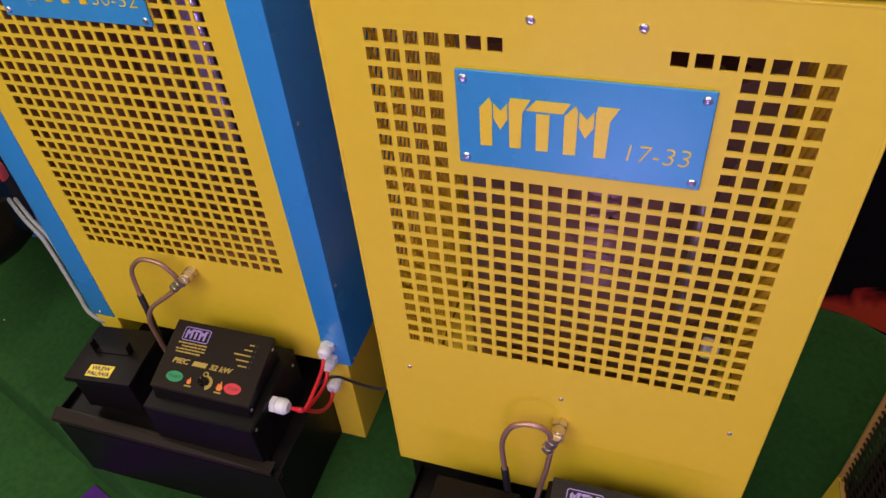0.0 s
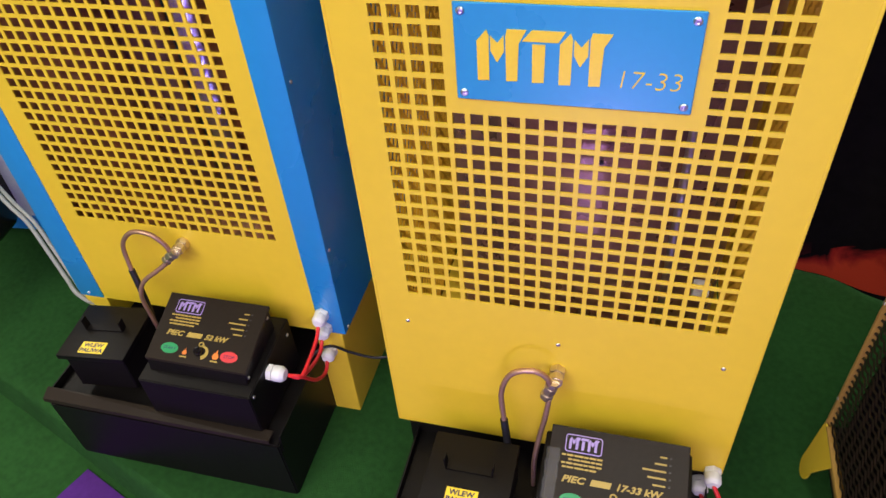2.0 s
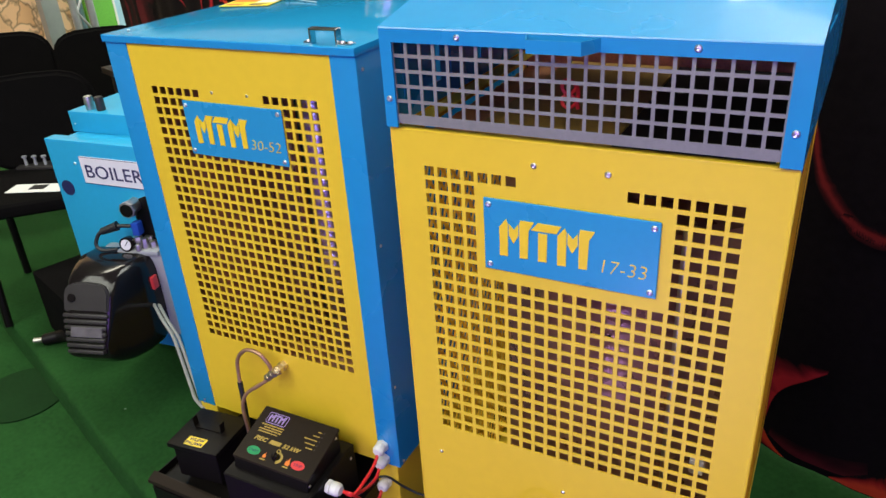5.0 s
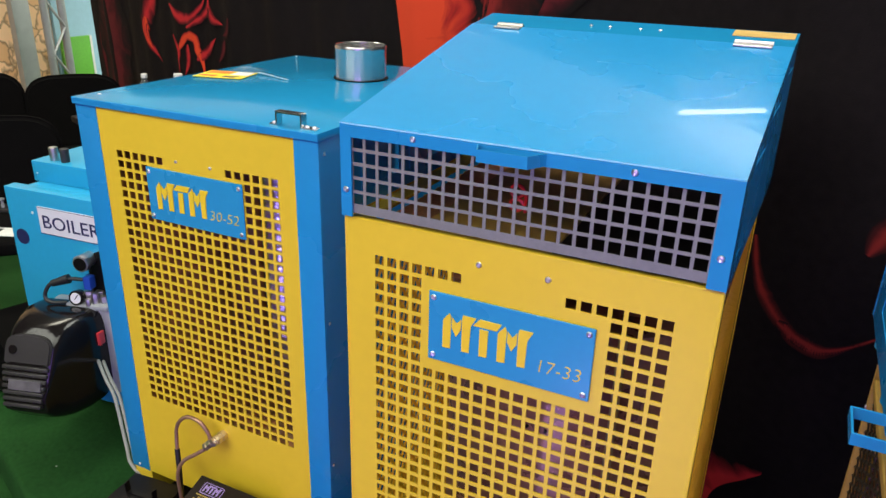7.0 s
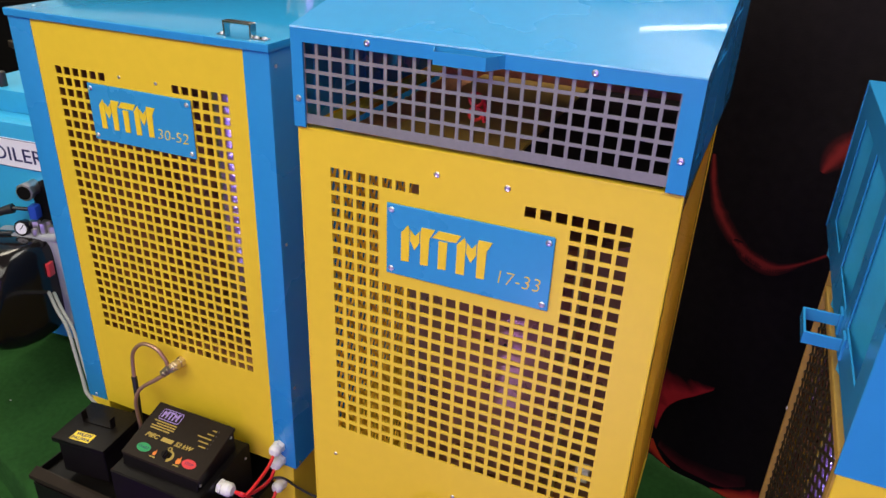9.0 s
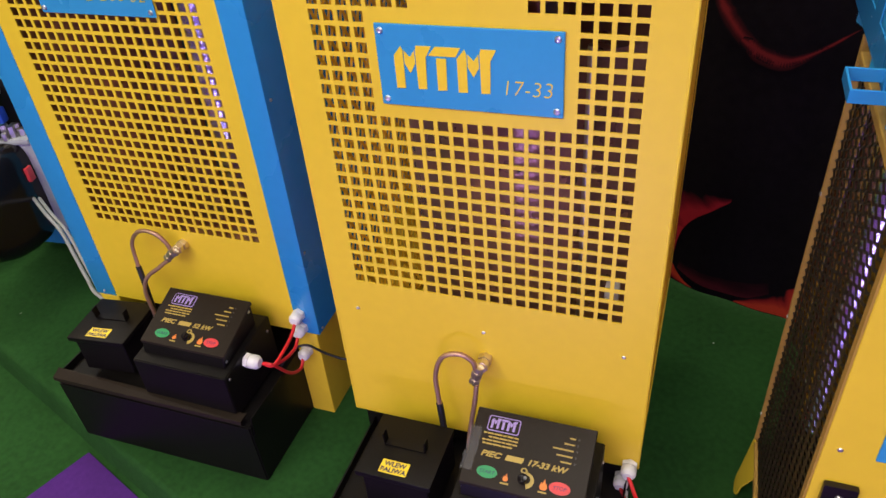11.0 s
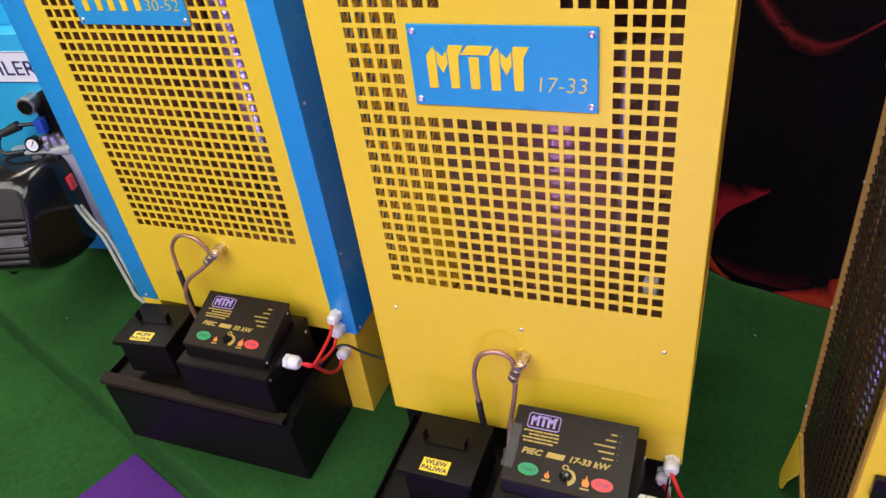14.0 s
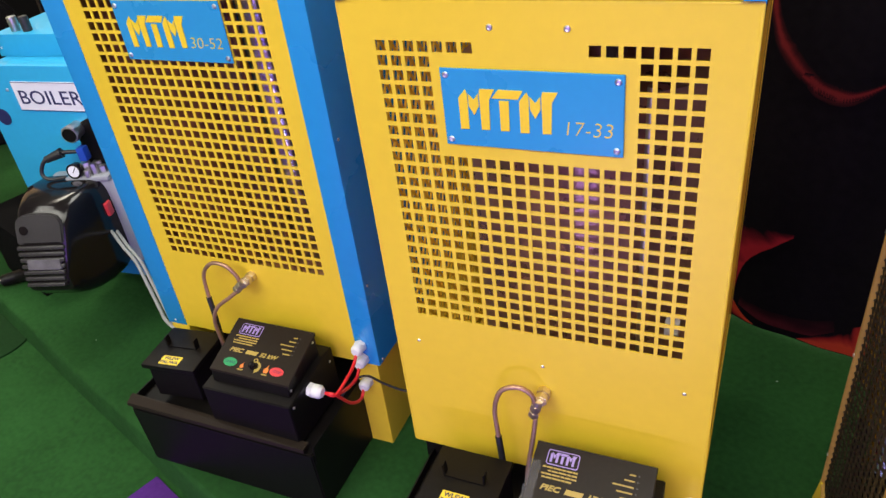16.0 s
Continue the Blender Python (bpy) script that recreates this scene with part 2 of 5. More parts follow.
FLAME = flame_print("red_flame_print", (0.50, 0.024, 0.030), (0.17, 0.010, 0.016))
FLAME_HOT = flame_print("orange_flame_cloth_print", (0.68, 0.062, 0.024), (0.38, 0.022, 0.018), 0.06, 0.3, 0.6)
FLAME_MID = flame_print("dull_red_flame_print", (0.22, 0.020, 0.018), (0.06, 0.009, 0.009), 0.15, 0.55, 0.95)
FLAME_DIM = flame_print("dark_red_flame_print", (0.10, 0.012, 0.016), (0.035, 0.007, 0.009))

# ---- mesh helpers ----


def box(bm, x0, x1, y0, y1, z0, z1, bevel=0.0, seg=2, m=None):
    r = bmesh.ops.create_cube(bm, size=1)["verts"]
    for v in r:
        v.co = Vector(((x0 + x1) / 2 + v.co.x * (x1 - x0), (y0 + y1) / 2 + v.co.y * (y1 - y0), (z0 + z1) / 2 + v.co.z * (z1 - z0)))
    if bevel:
        es = {e for v in r for e in v.link_edges}
        out = bmesh.ops.bevel(bm, geom=list(es), offset=bevel, segments=seg, affect="EDGES", profile=0.6)
        r = list({v for f in out["faces"] for v in f.verts} | {v for v in r if v.is_valid})
    if m is not None:
        bmesh.ops.transform(bm, matrix=m, verts=r)
    return r


def cyl(bm, r, h, m=None, seg=24, r2=None, bevel=0.0):
    """A cylinder or cone standing on its base along z, then moved by m."""
    v = bmesh.ops.create_cone(bm, cap_ends=True, segments=seg, radius1=r, radius2=r if r2 is None else r2, depth=h)["verts"]
    bmesh.ops.translate(bm, vec=(0, 0, h / 2), verts=v)
    if bevel:
        es = [e for e in {e for k in v for e in k.link_edges} if any(len(f.verts) > 4 for f in e.link_faces)]
        out = bmesh.ops.bevel(bm, geom=es, offset=bevel, segments=2, affect="EDGES", profile=0.6)
        v = list({k for f in out["faces"] for k in f.verts} | {k for k in v if k.is_valid})
    if m is not None:
        bmesh.ops.transform(bm, matrix=m, verts=v)
    return v


def prism(bm, outline, axis, a, b):
    """A flat outline of (p, q) drawn out along axis from a to b. Axis x takes (y, z), y takes (x, z), z takes (x, y)."""
    def at(p, q, s):
        return {"x": (s, p, q), "y": (p, s, q), "z": (p, q, s)}[axis]
    lo = [bm.verts.new(at(p, q, a)) for p, q in outline]
    hi = [bm.verts.new(at(p, q, b)) for p, q in outline]
    n = len(outline)
    fs = [bm.faces.new(lo), bm.faces.new(hi[::-1])]
    for i in range(n):
        fs.append(bm.faces.new((lo[i], hi[i], hi[(i + 1) % n], lo[(i + 1) % n])))
    bmesh.ops.recalc_face_normals(bm, faces=fs)
    return lo + hi


def smooth_path(points, steps=8):
    """Catmull-Rom points through the given ones."""
    p = [Vector(q) for q in points]
    p = [2 * p[0] - p[1], *p, 2 * p[-1] - p[-2]]
    out = []
    for i in range(1, len(p) - 2):
        a, b, c, d = p[i - 1:i + 3]
        for k in range(steps):
            t = k / steps
            out.append(0.5 * (2 * b + (c - a) * t + (2 * a - 5 * b + 4 * c - d) * t * t + (3 * b - 3 * c + d - a) * t ** 3))
    out.append(p[-2])
    return out


def tube(bm, points, r, seg=10, steps=8):
    """A round tube along a smooth way through points. r: a number or one radius at each end."""
    way = smooth_path(points, steps)
    r0, r1 = r if isinstance(r, tuple) else (r, r)
    up, rings = Vector((0.13, 0.31, 0.94)), []
    for i, p in enumerate(way):
        d = (way[min(i + 1, len(way) - 1)] - way[max(i - 1, 0)]).normalized()
        s = d.cross(up).normalized()
        u = s.cross(d)
        up = u
        k = r0 + (r1 - r0) * i / (len(way) - 1)
        rings.append([bm.verts.new(p + k * (math.cos(2 * math.pi * j / seg) * s + math.sin(2 * math.pi * j / seg) * u)) for j in range(seg)])
    for a, b in zip(rings, rings[1:]):
        for j in range(seg):
            bm.faces.new((a[j], a[(j + 1) % seg], b[(j + 1) % seg], b[j]))
    bm.faces.new(rings[0][::-1])
    bm.faces.new(rings[-1])


def mesh_of(name, bm, mat, shade=True):
    bmesh.ops.recalc_face_normals(bm, faces=bm.faces[:])
    me = bpy.data.meshes.new(name)
    bm.to_mesh(me)
    bm.free()
    me.materials.append(mat)
    if shade:
        for p in me.polygons:
            p.use_smooth = True
        me.set_sharp_from_angle(angle=radians(32))
    return me


def part(name, bm, mat, parent, label="", at=None):
    """ONE mesh object of a bmesh (or of a finished mesh) under a thing or a part."""
    me = bm if isinstance(bm, bpy.types.Mesh) else mesh_of(name, bm, mat)
    ob = new(name, me)
    ob.parent = parent
    if at is not None:
        ob.matrix_basis = at
    if label:
        tagged(ob, label)
    return ob


def thing(name, label, category, m=None, group="", kind=""):
    ob = new(name)
    ob.empty_display_size = 0.1
    if m is not None:
        ob.matrix_basis = m
    return tagged(ob, label, category, group, kind)


def structure(name, bm, mat, label=""):
    return tagged(new(name, mesh_of(name, bm, mat)), label, kind="structure")


def text_mesh(words, size, mat, shear=0.0, depth=0.0006, align="LEFT", bold=0.0, wide=1.0):
    """Letters as a mesh in the x-z plane, facing -y, the line's start at the origin."""
    c = bpy.data.curves.new("letters", "FONT")
    c.body, c.size, c.shear, c.extrude, c.align_x, c.offset = words, size, shear, depth / 2, align, bold
    c.resolution_u = 3
    ob = new("letters", c)
    bpy.context.view_layer.update()
    me = bpy.data.meshes.new_from_object(ob.evaluated_get(bpy.context.evaluated_depsgraph_get()))
    bpy.data.objects.remove(ob)
    bpy.data.curves.remove(c)
    me.transform(pose(0, 0, 0, 90) @ Matrix.Diagonal((wide, 1, 1, 1)))
    me.materials.clear()
    me.materials.append(mat)
    return me


def perforated(bm, xs, zs, solid, y0, y1):
    """A sheet between y0 and y1 of grid cells xs by zs, with through holes where solid(i, j) is false."""
    nx, nz = len(xs), len(zs)
    f = [[bm.verts.new((x, y0, z)) for z in zs] for x in xs]
    b = [[bm.verts.new((x, y1, z)) for z in zs] for x in xs]
    s = [[solid(i, j) for j in range(nz - 1)] for i in range(nx - 1)]
    for i in range(nx - 1):
        for j in range(nz - 1):
            if not s[i][j]:
                continue
            bm.faces.new((f[i][j], f[i + 1][j], f[i + 1][j + 1], f[i][j + 1]))
            bm.faces.new((b[i][j], b[i][j + 1], b[i + 1][j + 1], b[i + 1][j]))
            for (p, q), (di, dj) in ((((i, j), (i + 1, j)), (0, -1)), (((i + 1, j), (i + 1, j + 1)), (1, 0)), (((i + 1, j + 1), (i, j + 1)), (0, 1)), (((i, j + 1), (i, j)), (-1, 0))):
                k, m = i + di, j + dj
                if 0 <= k < nx - 1 and 0 <= m < nz - 1 and s[k][m]:
                    continue
                bm.faces.new((f[p[0]][p[1]], b[p[0]][p[1]], b[q[0]][q[1]], f[q[0]][q[1]]))


def hole_lines(lo, hi, first, pitch, size, count):
    """Grid lines of a sheet from lo to hi with count holes of that size from first on."""
    out = [lo]
    for i in range(count):
        out += [first + i * pitch, first + i * pitch + size]
    return out + [hi]


def screw_mesh(r=0.0047):
    """A pan head with a cross slot, facing -y."""
    bm = bmesh.new()
    rings = []
    for rad, d in ((1.0, 0.0), (0.97, 0.28), (0.75, 0.5), (0.4, 0.58)):
        rings.append([bm.verts.new((r * rad * math.cos(a), -r * d, r * rad * math.sin(a))) for a in [2 * math.pi * k / 12 for k in range(12)]])
    for a, b in zip(rings, rings[1:]):
        for j in range(12):
            bm.faces.new((a[j], a[(j + 1) % 12], b[(j + 1) % 12], b[j]))
    mid = bm.verts.new((0, -r * 0.3, 0))
    for j in range(12):
        bm.faces.new((rings[-1][j], rings[-1][(j + 1) % 12], mid))
    return mesh_of("screw", bm, CHROME)


SCREW, RIVET = screw_mesh(), screw_mesh(0.0034)


def screw(parent, x, y, z, turn=None, me=None):
    """turn: the way that the head faces; without one it faces -y."""
    return part("screw", me or SCREW, CHROME, parent, at=Matrix.Translation((x, y, z)) @ (turn or Matrix.Identity(4)))


FACE_RIGHT, FACE_UP = pose(0, 0, 0, 0, 0, 90), pose(0, 0, 0, -90)

# ---- the setting ----
# The stand (platform edge and back banner) runs 20 degrees off the machines' fronts.
STAND = pose(0, 0, 0, 0, 0, -20)
EDGE, BANNER, LOW = -0.388, 0.885, -0.075


def build_setting():
    bm = bmesh.new()
    box(bm, -9, 9, -8, 10, LOW - 0.1, LOW)
    ground = structure("floor", bm, CARPET, "green needle-felt carpet on the hall floor")
    ground.matrix_basis = STAND

    # platform with a rounded, slightly wavy carpeted edge
    bm = bmesh.new()
    profile = [(EDGE - 0.016, LOW - 0.002), (EDGE - 0.009, -0.05), (EDGE - 0.003, -0.012), (EDGE + 0.002, -0.003), (EDGE + 0.009, 0.0012), (EDGE + 0.05, 0.0005), (EDGE + 0.4, 0.0), (EDGE + 4.6, 0.0)]
    cols = []
    for i in range(141):
        u = -4.8 + 9.0 * i / 140
        w = 0.004 * noise.noise(Vector((u * 3, 0.3, 0)))
        cols.append([bm.verts.new((u, v + w, z + (0.002 * noise.noise(Vector((u * 4, v * 4, 1))) if z > -0.01 else 0))) for v, z in profile])
    for a, b in zip(cols, cols[1:]):
        for j in range(len(profile) - 1):
            bm.faces.new((a[j], b[j], b[j + 1], a[j + 1]))
    p = structure("platform", bm, CARPET, "low stand platform covered in green carpet")
    p.matrix_basis = STAND

    bm = bmesh.new()
    box(bm, -0.925, 3.2, -3.4, EDGE - 0.030, LOW - 0.01, LOW + 0.0045, 0.002)
    p = structure("purple_carpet", bm, PURPLE_CARPET, "purple carpet laid in front of the platform")
    p.matrix_basis = STAND

    # hall shell
    for name, b in (("wall_north", (-9, 9, 9.8, 10, -0.1, 6)), ("wall_south", (-9, 9, -8, -7.8, -0.1, 6)), ("wall_west", (-9, -8.8, -7.8, 9.8, -0.1, 6)), ("wall_east", (8.8, 9, -7.8, 9.8, -0.1, 6))):
        bm = bmesh.new()
        box(bm, *b)
        structure(name, bm, HALL_WALL, "plain grey hall wall").matrix_basis = STAND
    bm = bmesh.new()
    box(bm, -9, 9, -8, 10, 6, 6.2)
    structure("ceiling", bm, HALL_ROOF, "pale hall roof").matrix_basis = STAND


def fold(u, z):
    """How far the banner's cloth hangs forward at a place: upright folds, deeper low down."""
    return 0.006 * math.sin(u * 15.0 + 0.8 * math.sin(u * 3.1)) + 0.004 * math.sin(u * 37 + z * 1.3) + 0.008 * noise.noise(Vector((u * 2.4, z * 1.1, 4)))


def build_banner():
    u0, u1, top = -3.98, 1.5, 1.82
    banner = thing("flame_banner", "black cloth banner printed with red and orange flames", "banner", STAND)
    bm = bmesh.new()
    nu, nz = 320, 24
    g = [[bm.verts.new((u0 + (u1 - u0) * i / nu, 0, 0.004 + (top - 0.004) * j / nz)) for j in range(nz + 1)] for i in range(nu + 1)]
    for row in g:
        for v in row:
            v.co.y = BANNER - fold(v.co.x, v.co.z)
    for i in range(nu):
        for j in range(nz):
            bm.faces.new((g[i][j], g[i + 1][j], g[i + 1][j + 1], g[i][j + 1]))
    part("cloth", bm, CLOTH, banner)
    bm = bmesh.new()
    cyl(bm, 0.018, u1 - u0, Matrix.Translation((u0, BANNER + 0.01, top)) @ pose(0, 0, 0, 0, 90))
    part("top_rail", bm, TRUSS, banner)
    for u in (u0, u1):
        bm = bmesh.new()
        cyl(bm, 0.018, top, Matrix.Translation((u, BANNER + 0.05, 0)))
        part("post", bm, TRUSS, banner)

    def tongue(points, width, mat, name="flame_print"):
        """A printed flame: a tapering, swaying band laid on the cloth through (u, z) points."""
        way = smooth_path([(u, 0, z) for u, z in points], 12)
        bm = bmesh.new()
        layer = bm.loops.layers.uv.new("print")
        rows = []
        n = len(way)
        for i, p in enumerate(way):
            d = way[min(i + 1, n - 1)] - way[max(i - 1, 0)]
            s = Vector((d.z, 0, -d.x)).normalized()
            w = 1.2 * width * (math.sin(math.pi * min(1, 0.06 + 0.94 * i / (n - 1)) ** 0.8)) * (1 + 0.35 * noise.noise(Vector((p.x * 9, p.z * 9, width * 50))))
            rows.append([(p + s * w * k, 1 - abs(k)) for k in (-1, -0.5, 0, 0.5, 1)])
        made = [[(bm.verts.new((q.x, BANNER - fold(q.x, q.z) - 0.0030, max(q.z, 0.01))), h) for q, h in r] for r in rows]
        for a, b in zip(made, made[1:]):
            for k in range(4):
                quad = (a[k], a[k + 1], b[k + 1], b[k])
                try:
                    f = bm.faces.new([v for v, _ in quad])
                except ValueError:
                    continue
                for loop, (_, h) in zip(f.loops, quad):
                    loop[layer].uv = (0.5, h)
        part(name, bm, mat, banner)

    def sheet_of_flame(edge, back, mat, name="flame_print"):
        """A printed flame between a sharp edge and a back line where it fades into the cloth, both through (u, z) points."""
        one, two = (smooth_path([(u, 0, z) for u, z in q], 10) for q in (edge, back))
        bm = bmesh.new()
        layer = bm.loops.layers.uv.new("print")
        rows = []
        for p, q in zip(one, two):
            row = []
            for k in range(25):
                r = p.lerp(q, k / 24)
                row.append((bm.verts.new((r.x, BANNER - fold(r.x, r.z) - 0.0035, max(r.z, 0.008))), 1 - k / 24))
            rows.append(row)
        for a, b in zip(rows, rows[1:]):
            for k in range(24):
                quad = (a[k], a[k + 1], b[k + 1], b[k])
                f = bm.faces.new([v for v, _ in quad])
                for loop, (_, h) in zip(f.loops, quad):
                    loop[layer].uv = (0.5, h)
        part(name, bm, mat, banner)

    # beside the machines: a crescent, licks along the floor, a hanging arc and a glow high up
    sheet_of_flame([(0.100, 0.308), (0.060, 0.270), (0.024, 0.237), (-0.006, 0.195), (-0.021, 0.150), (-0.028, 0.10)], [(0.102, 0.322), (0.055, 0.325), (-0.005, 0.315), (-0.06, 0.30), (-0.11, 0.26), (-0.15, 0.20)], FLAME)
    sheet_of_flame([(-0.03, 0.062), (-0.012, 0.040), (0.012, 0.022), (0.040, 0.010)], [(-0.12, 0.055), (-0.08, 0.012), (-0.04, 0.009), (0.0, 0.009)], FLAME_HOT)
    sheet_of_flame([(-0.012, 0.052), (0.05, 0.033), (0.10, 0.026), (0.16, 0.030), (0.235, 0.052)], [(-0.008, 0.085), (0.06, 0.072), (0.12, 0.072), (0.17, 0.082), (0.228, 0.105)], FLAME_DIM)
    sheet_of_flame([(0.150, 0.009), (0.20, 0.009), (0.26, 0.009), (0.33, 0.009), (0.46, 0.03)], [(0.152, 0.012), (0.198, 0.046), (0.238, 0.074), (0.290, 0.110), (0.40, 0.18)], FLAME_HOT)
    tongue([(-0.030, 0.90), (-0.010, 0.82), (0.022, 0.765), (0.080, 0.708), (0.150, 0.686), (0.212, 0.712), (0.30, 0.785)], 0.017, FLAME_MID)
    tongue([(0.06, 0.715), (0.11, 0.690), (0.17, 0.688), (0.24, 0.730)], 0.020, FLAME_MID)
    tongue([(0.205, 0.925), (0.226, 0.97), (0.255, 1.02), (0.300, 1.10)], 0.024, FLAME_MID)
    sheet_of_flame([(0.45, 0.45), (0.55, 0.60), (0.62, 0.85), (0.70, 1.0)], [(0.38, 0.50), (0.46, 0.66), (0.54, 0.88), (0.64, 1.02)], FLAME_DIM)
    # behind the two machines: a broad orange sheet with a sharp flank
    sheet_of_flame([(-1.20, 0.80), (-1.235, 1.02), (-1.262, 1.17), (-1.290, 1.30), (-1.33, 1.50), (-1.34, 1.78)], [(-0.80, 0.80), (-0.86, 1.02), (-0.90, 1.17), (-0.88, 1.30), (-0.84, 1.50), (-0.80, 1.78)], FLAME_HOT)
    sheet_of_flame([(-1.10, 0.95), (-1.02, 1.10), (-0.97, 1.22), (-0.90, 1.36), (-0.80, 1.52)], [(-0.90, 0.95), (-0.80, 1.12), (-0.74, 1.24), (-0.66, 1.40), (-0.56, 1.56)], FLAME_MID)
    tongue([(-0.74, 1.33), (-0.62, 1.39), (-0.48, 1.42)], 0.045, FLAME_DIM)
    # the loops of flame over the bottles
    tongue([(-3.08, 1.30), (-3.12, 1.24), (-3.20, 1.143), (-3.245, 1.07), (-3.20, 0.99), (-3.09, 0.91)], 0.055, FLAME)
    tongue([(-3.22, 1.12), (-3.235, 1.05), (-3.18, 0.97)], 0.045, FLAME_HOT)
    tongue([(-2.96, 1.20), (-2.85, 1.149), (-2.736, 1.154), (-2.642, 1.21), (-2.59, 1.28)], 0.024, FLAME)
    tongue([(-2.79, 1.105), (-2.65, 1.16), (-2.577, 1.214), (-2.575, 1.29)], 0.022, FLAME)
    tongue([(-2.58, 1.23), (-2.543, 1.169), (-2.45, 1.145)], 0.022, FLAME)
    tongue([(-2.38, 1.18), (-2.405, 1.122), (-2.46, 1.10)], 0.024, FLAME_DIM)
    tongue([(-2.95, 1.06), (-2.886, 0.998), (-2.898, 0.943), (-2.89, 0.86)], 0.022, FLAME)
    tongue([(-2.88, 1.0), (-2.79, 1.066), (-2.71, 1.063), (-2.69, 1.019), (-2.66, 0.96), (-2.65, 0.88)], 0.024, FLAME_HOT)
    tongue([(-2.79, 1.03), (-2.794, 0.956), (-2.84, 0.88)], 0.024, FLAME)
    tongue([(-2.70, 0.97), (-2.594, 1.03), (-2.52, 1.085)], 0.022, FLAME)
    tongue([(-2.44, 1.085), (-2.463, 1.032), (-2.51, 0.98)], 0.018, FLAME_DIM)
    tongue([(-3.88, 1.0), (-3.876, 0.90), (-3.86, 0.73), (-3.84, 0.6)], 0.03, FLAME_DIM)
    tongue([(-3.66, 0.55), (-3.68, 0.9), (-3.70, 1.3), (-3.66, 1.7)], 0.16, FLAME_DIM)


build_setting()
build_banner()

# ---- name plates and small fittings ----


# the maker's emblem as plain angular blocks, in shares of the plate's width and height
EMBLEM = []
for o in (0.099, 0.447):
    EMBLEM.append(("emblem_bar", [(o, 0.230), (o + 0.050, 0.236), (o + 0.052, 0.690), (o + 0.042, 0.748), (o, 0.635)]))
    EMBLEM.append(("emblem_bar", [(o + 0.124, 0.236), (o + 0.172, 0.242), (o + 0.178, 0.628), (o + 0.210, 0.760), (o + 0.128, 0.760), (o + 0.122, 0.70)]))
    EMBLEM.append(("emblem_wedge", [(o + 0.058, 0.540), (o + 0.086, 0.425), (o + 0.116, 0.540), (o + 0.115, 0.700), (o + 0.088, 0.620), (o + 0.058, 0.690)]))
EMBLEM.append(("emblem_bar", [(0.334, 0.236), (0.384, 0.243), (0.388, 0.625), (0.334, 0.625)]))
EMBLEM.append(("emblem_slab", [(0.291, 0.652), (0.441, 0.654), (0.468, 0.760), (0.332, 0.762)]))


def name_plate(parent, x0, x1, z0, z1, y, number, tip):
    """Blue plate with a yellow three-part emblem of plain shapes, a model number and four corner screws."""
    bm = bmesh.new()
    box(bm, x0, x1, y - 0.003, y, z0, z1, 0.0012, 1)
    plate = part("name_plate", bm, PLATE_BLUE, parent, "blue name plate with yellow emblem")
    w, h = x1 - x0, z1 - z0
    yy = y - 0.0044

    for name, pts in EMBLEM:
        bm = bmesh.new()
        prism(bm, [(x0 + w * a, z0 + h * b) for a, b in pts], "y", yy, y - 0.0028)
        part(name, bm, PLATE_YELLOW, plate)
    letters = text_mesh(number, h * 0.26, PLATE_YELLOW, shear=0.12, depth=0.0012, bold=-0.0006)
    span = max(v.co.x for v in letters.vertices)
    letters.transform(Matrix.Diagonal((w * (0.945 - tip) / span, 1, 1, 1)))
    part("model_number", letters, PLATE_YELLOW, plate, at=Matrix.Translation((x0 + w * tip, yy + 0.0010, z0 + h * 0.238)))
    for sx in (x0 + 0.0085, x1 - 0.0085):
        for sz in (z0 + 0.0095, z1 - 0.0095):
            screw(plate, sx, y - 0.003, sz)


def gland(parent, m, cable=True):
    """A white nylon cable gland standing along its own z: hexagon, ribbed dome nut and thread."""
    bm = bmesh.new()
    cyl(bm, 0.0145, 0.009, m, seg=6, bevel=0.001)
    cyl(bm, 0.0135, 0.014, m @ Matrix.Translation((0, 0, 0.010)), seg=12, bevel=0.001)
    cyl(bm, 0.0132, 0.006, m @ Matrix.Translation((0, 0, 0.0235)), seg=20, r2=0.009)
    cyl(bm, 0.010, 0.004, m @ Matrix.Translation((0, 0, -0.003)), seg=16)
    return part("cable_gland", bm, WHITE_PLASTIC, parent, "white nylon cable gland")


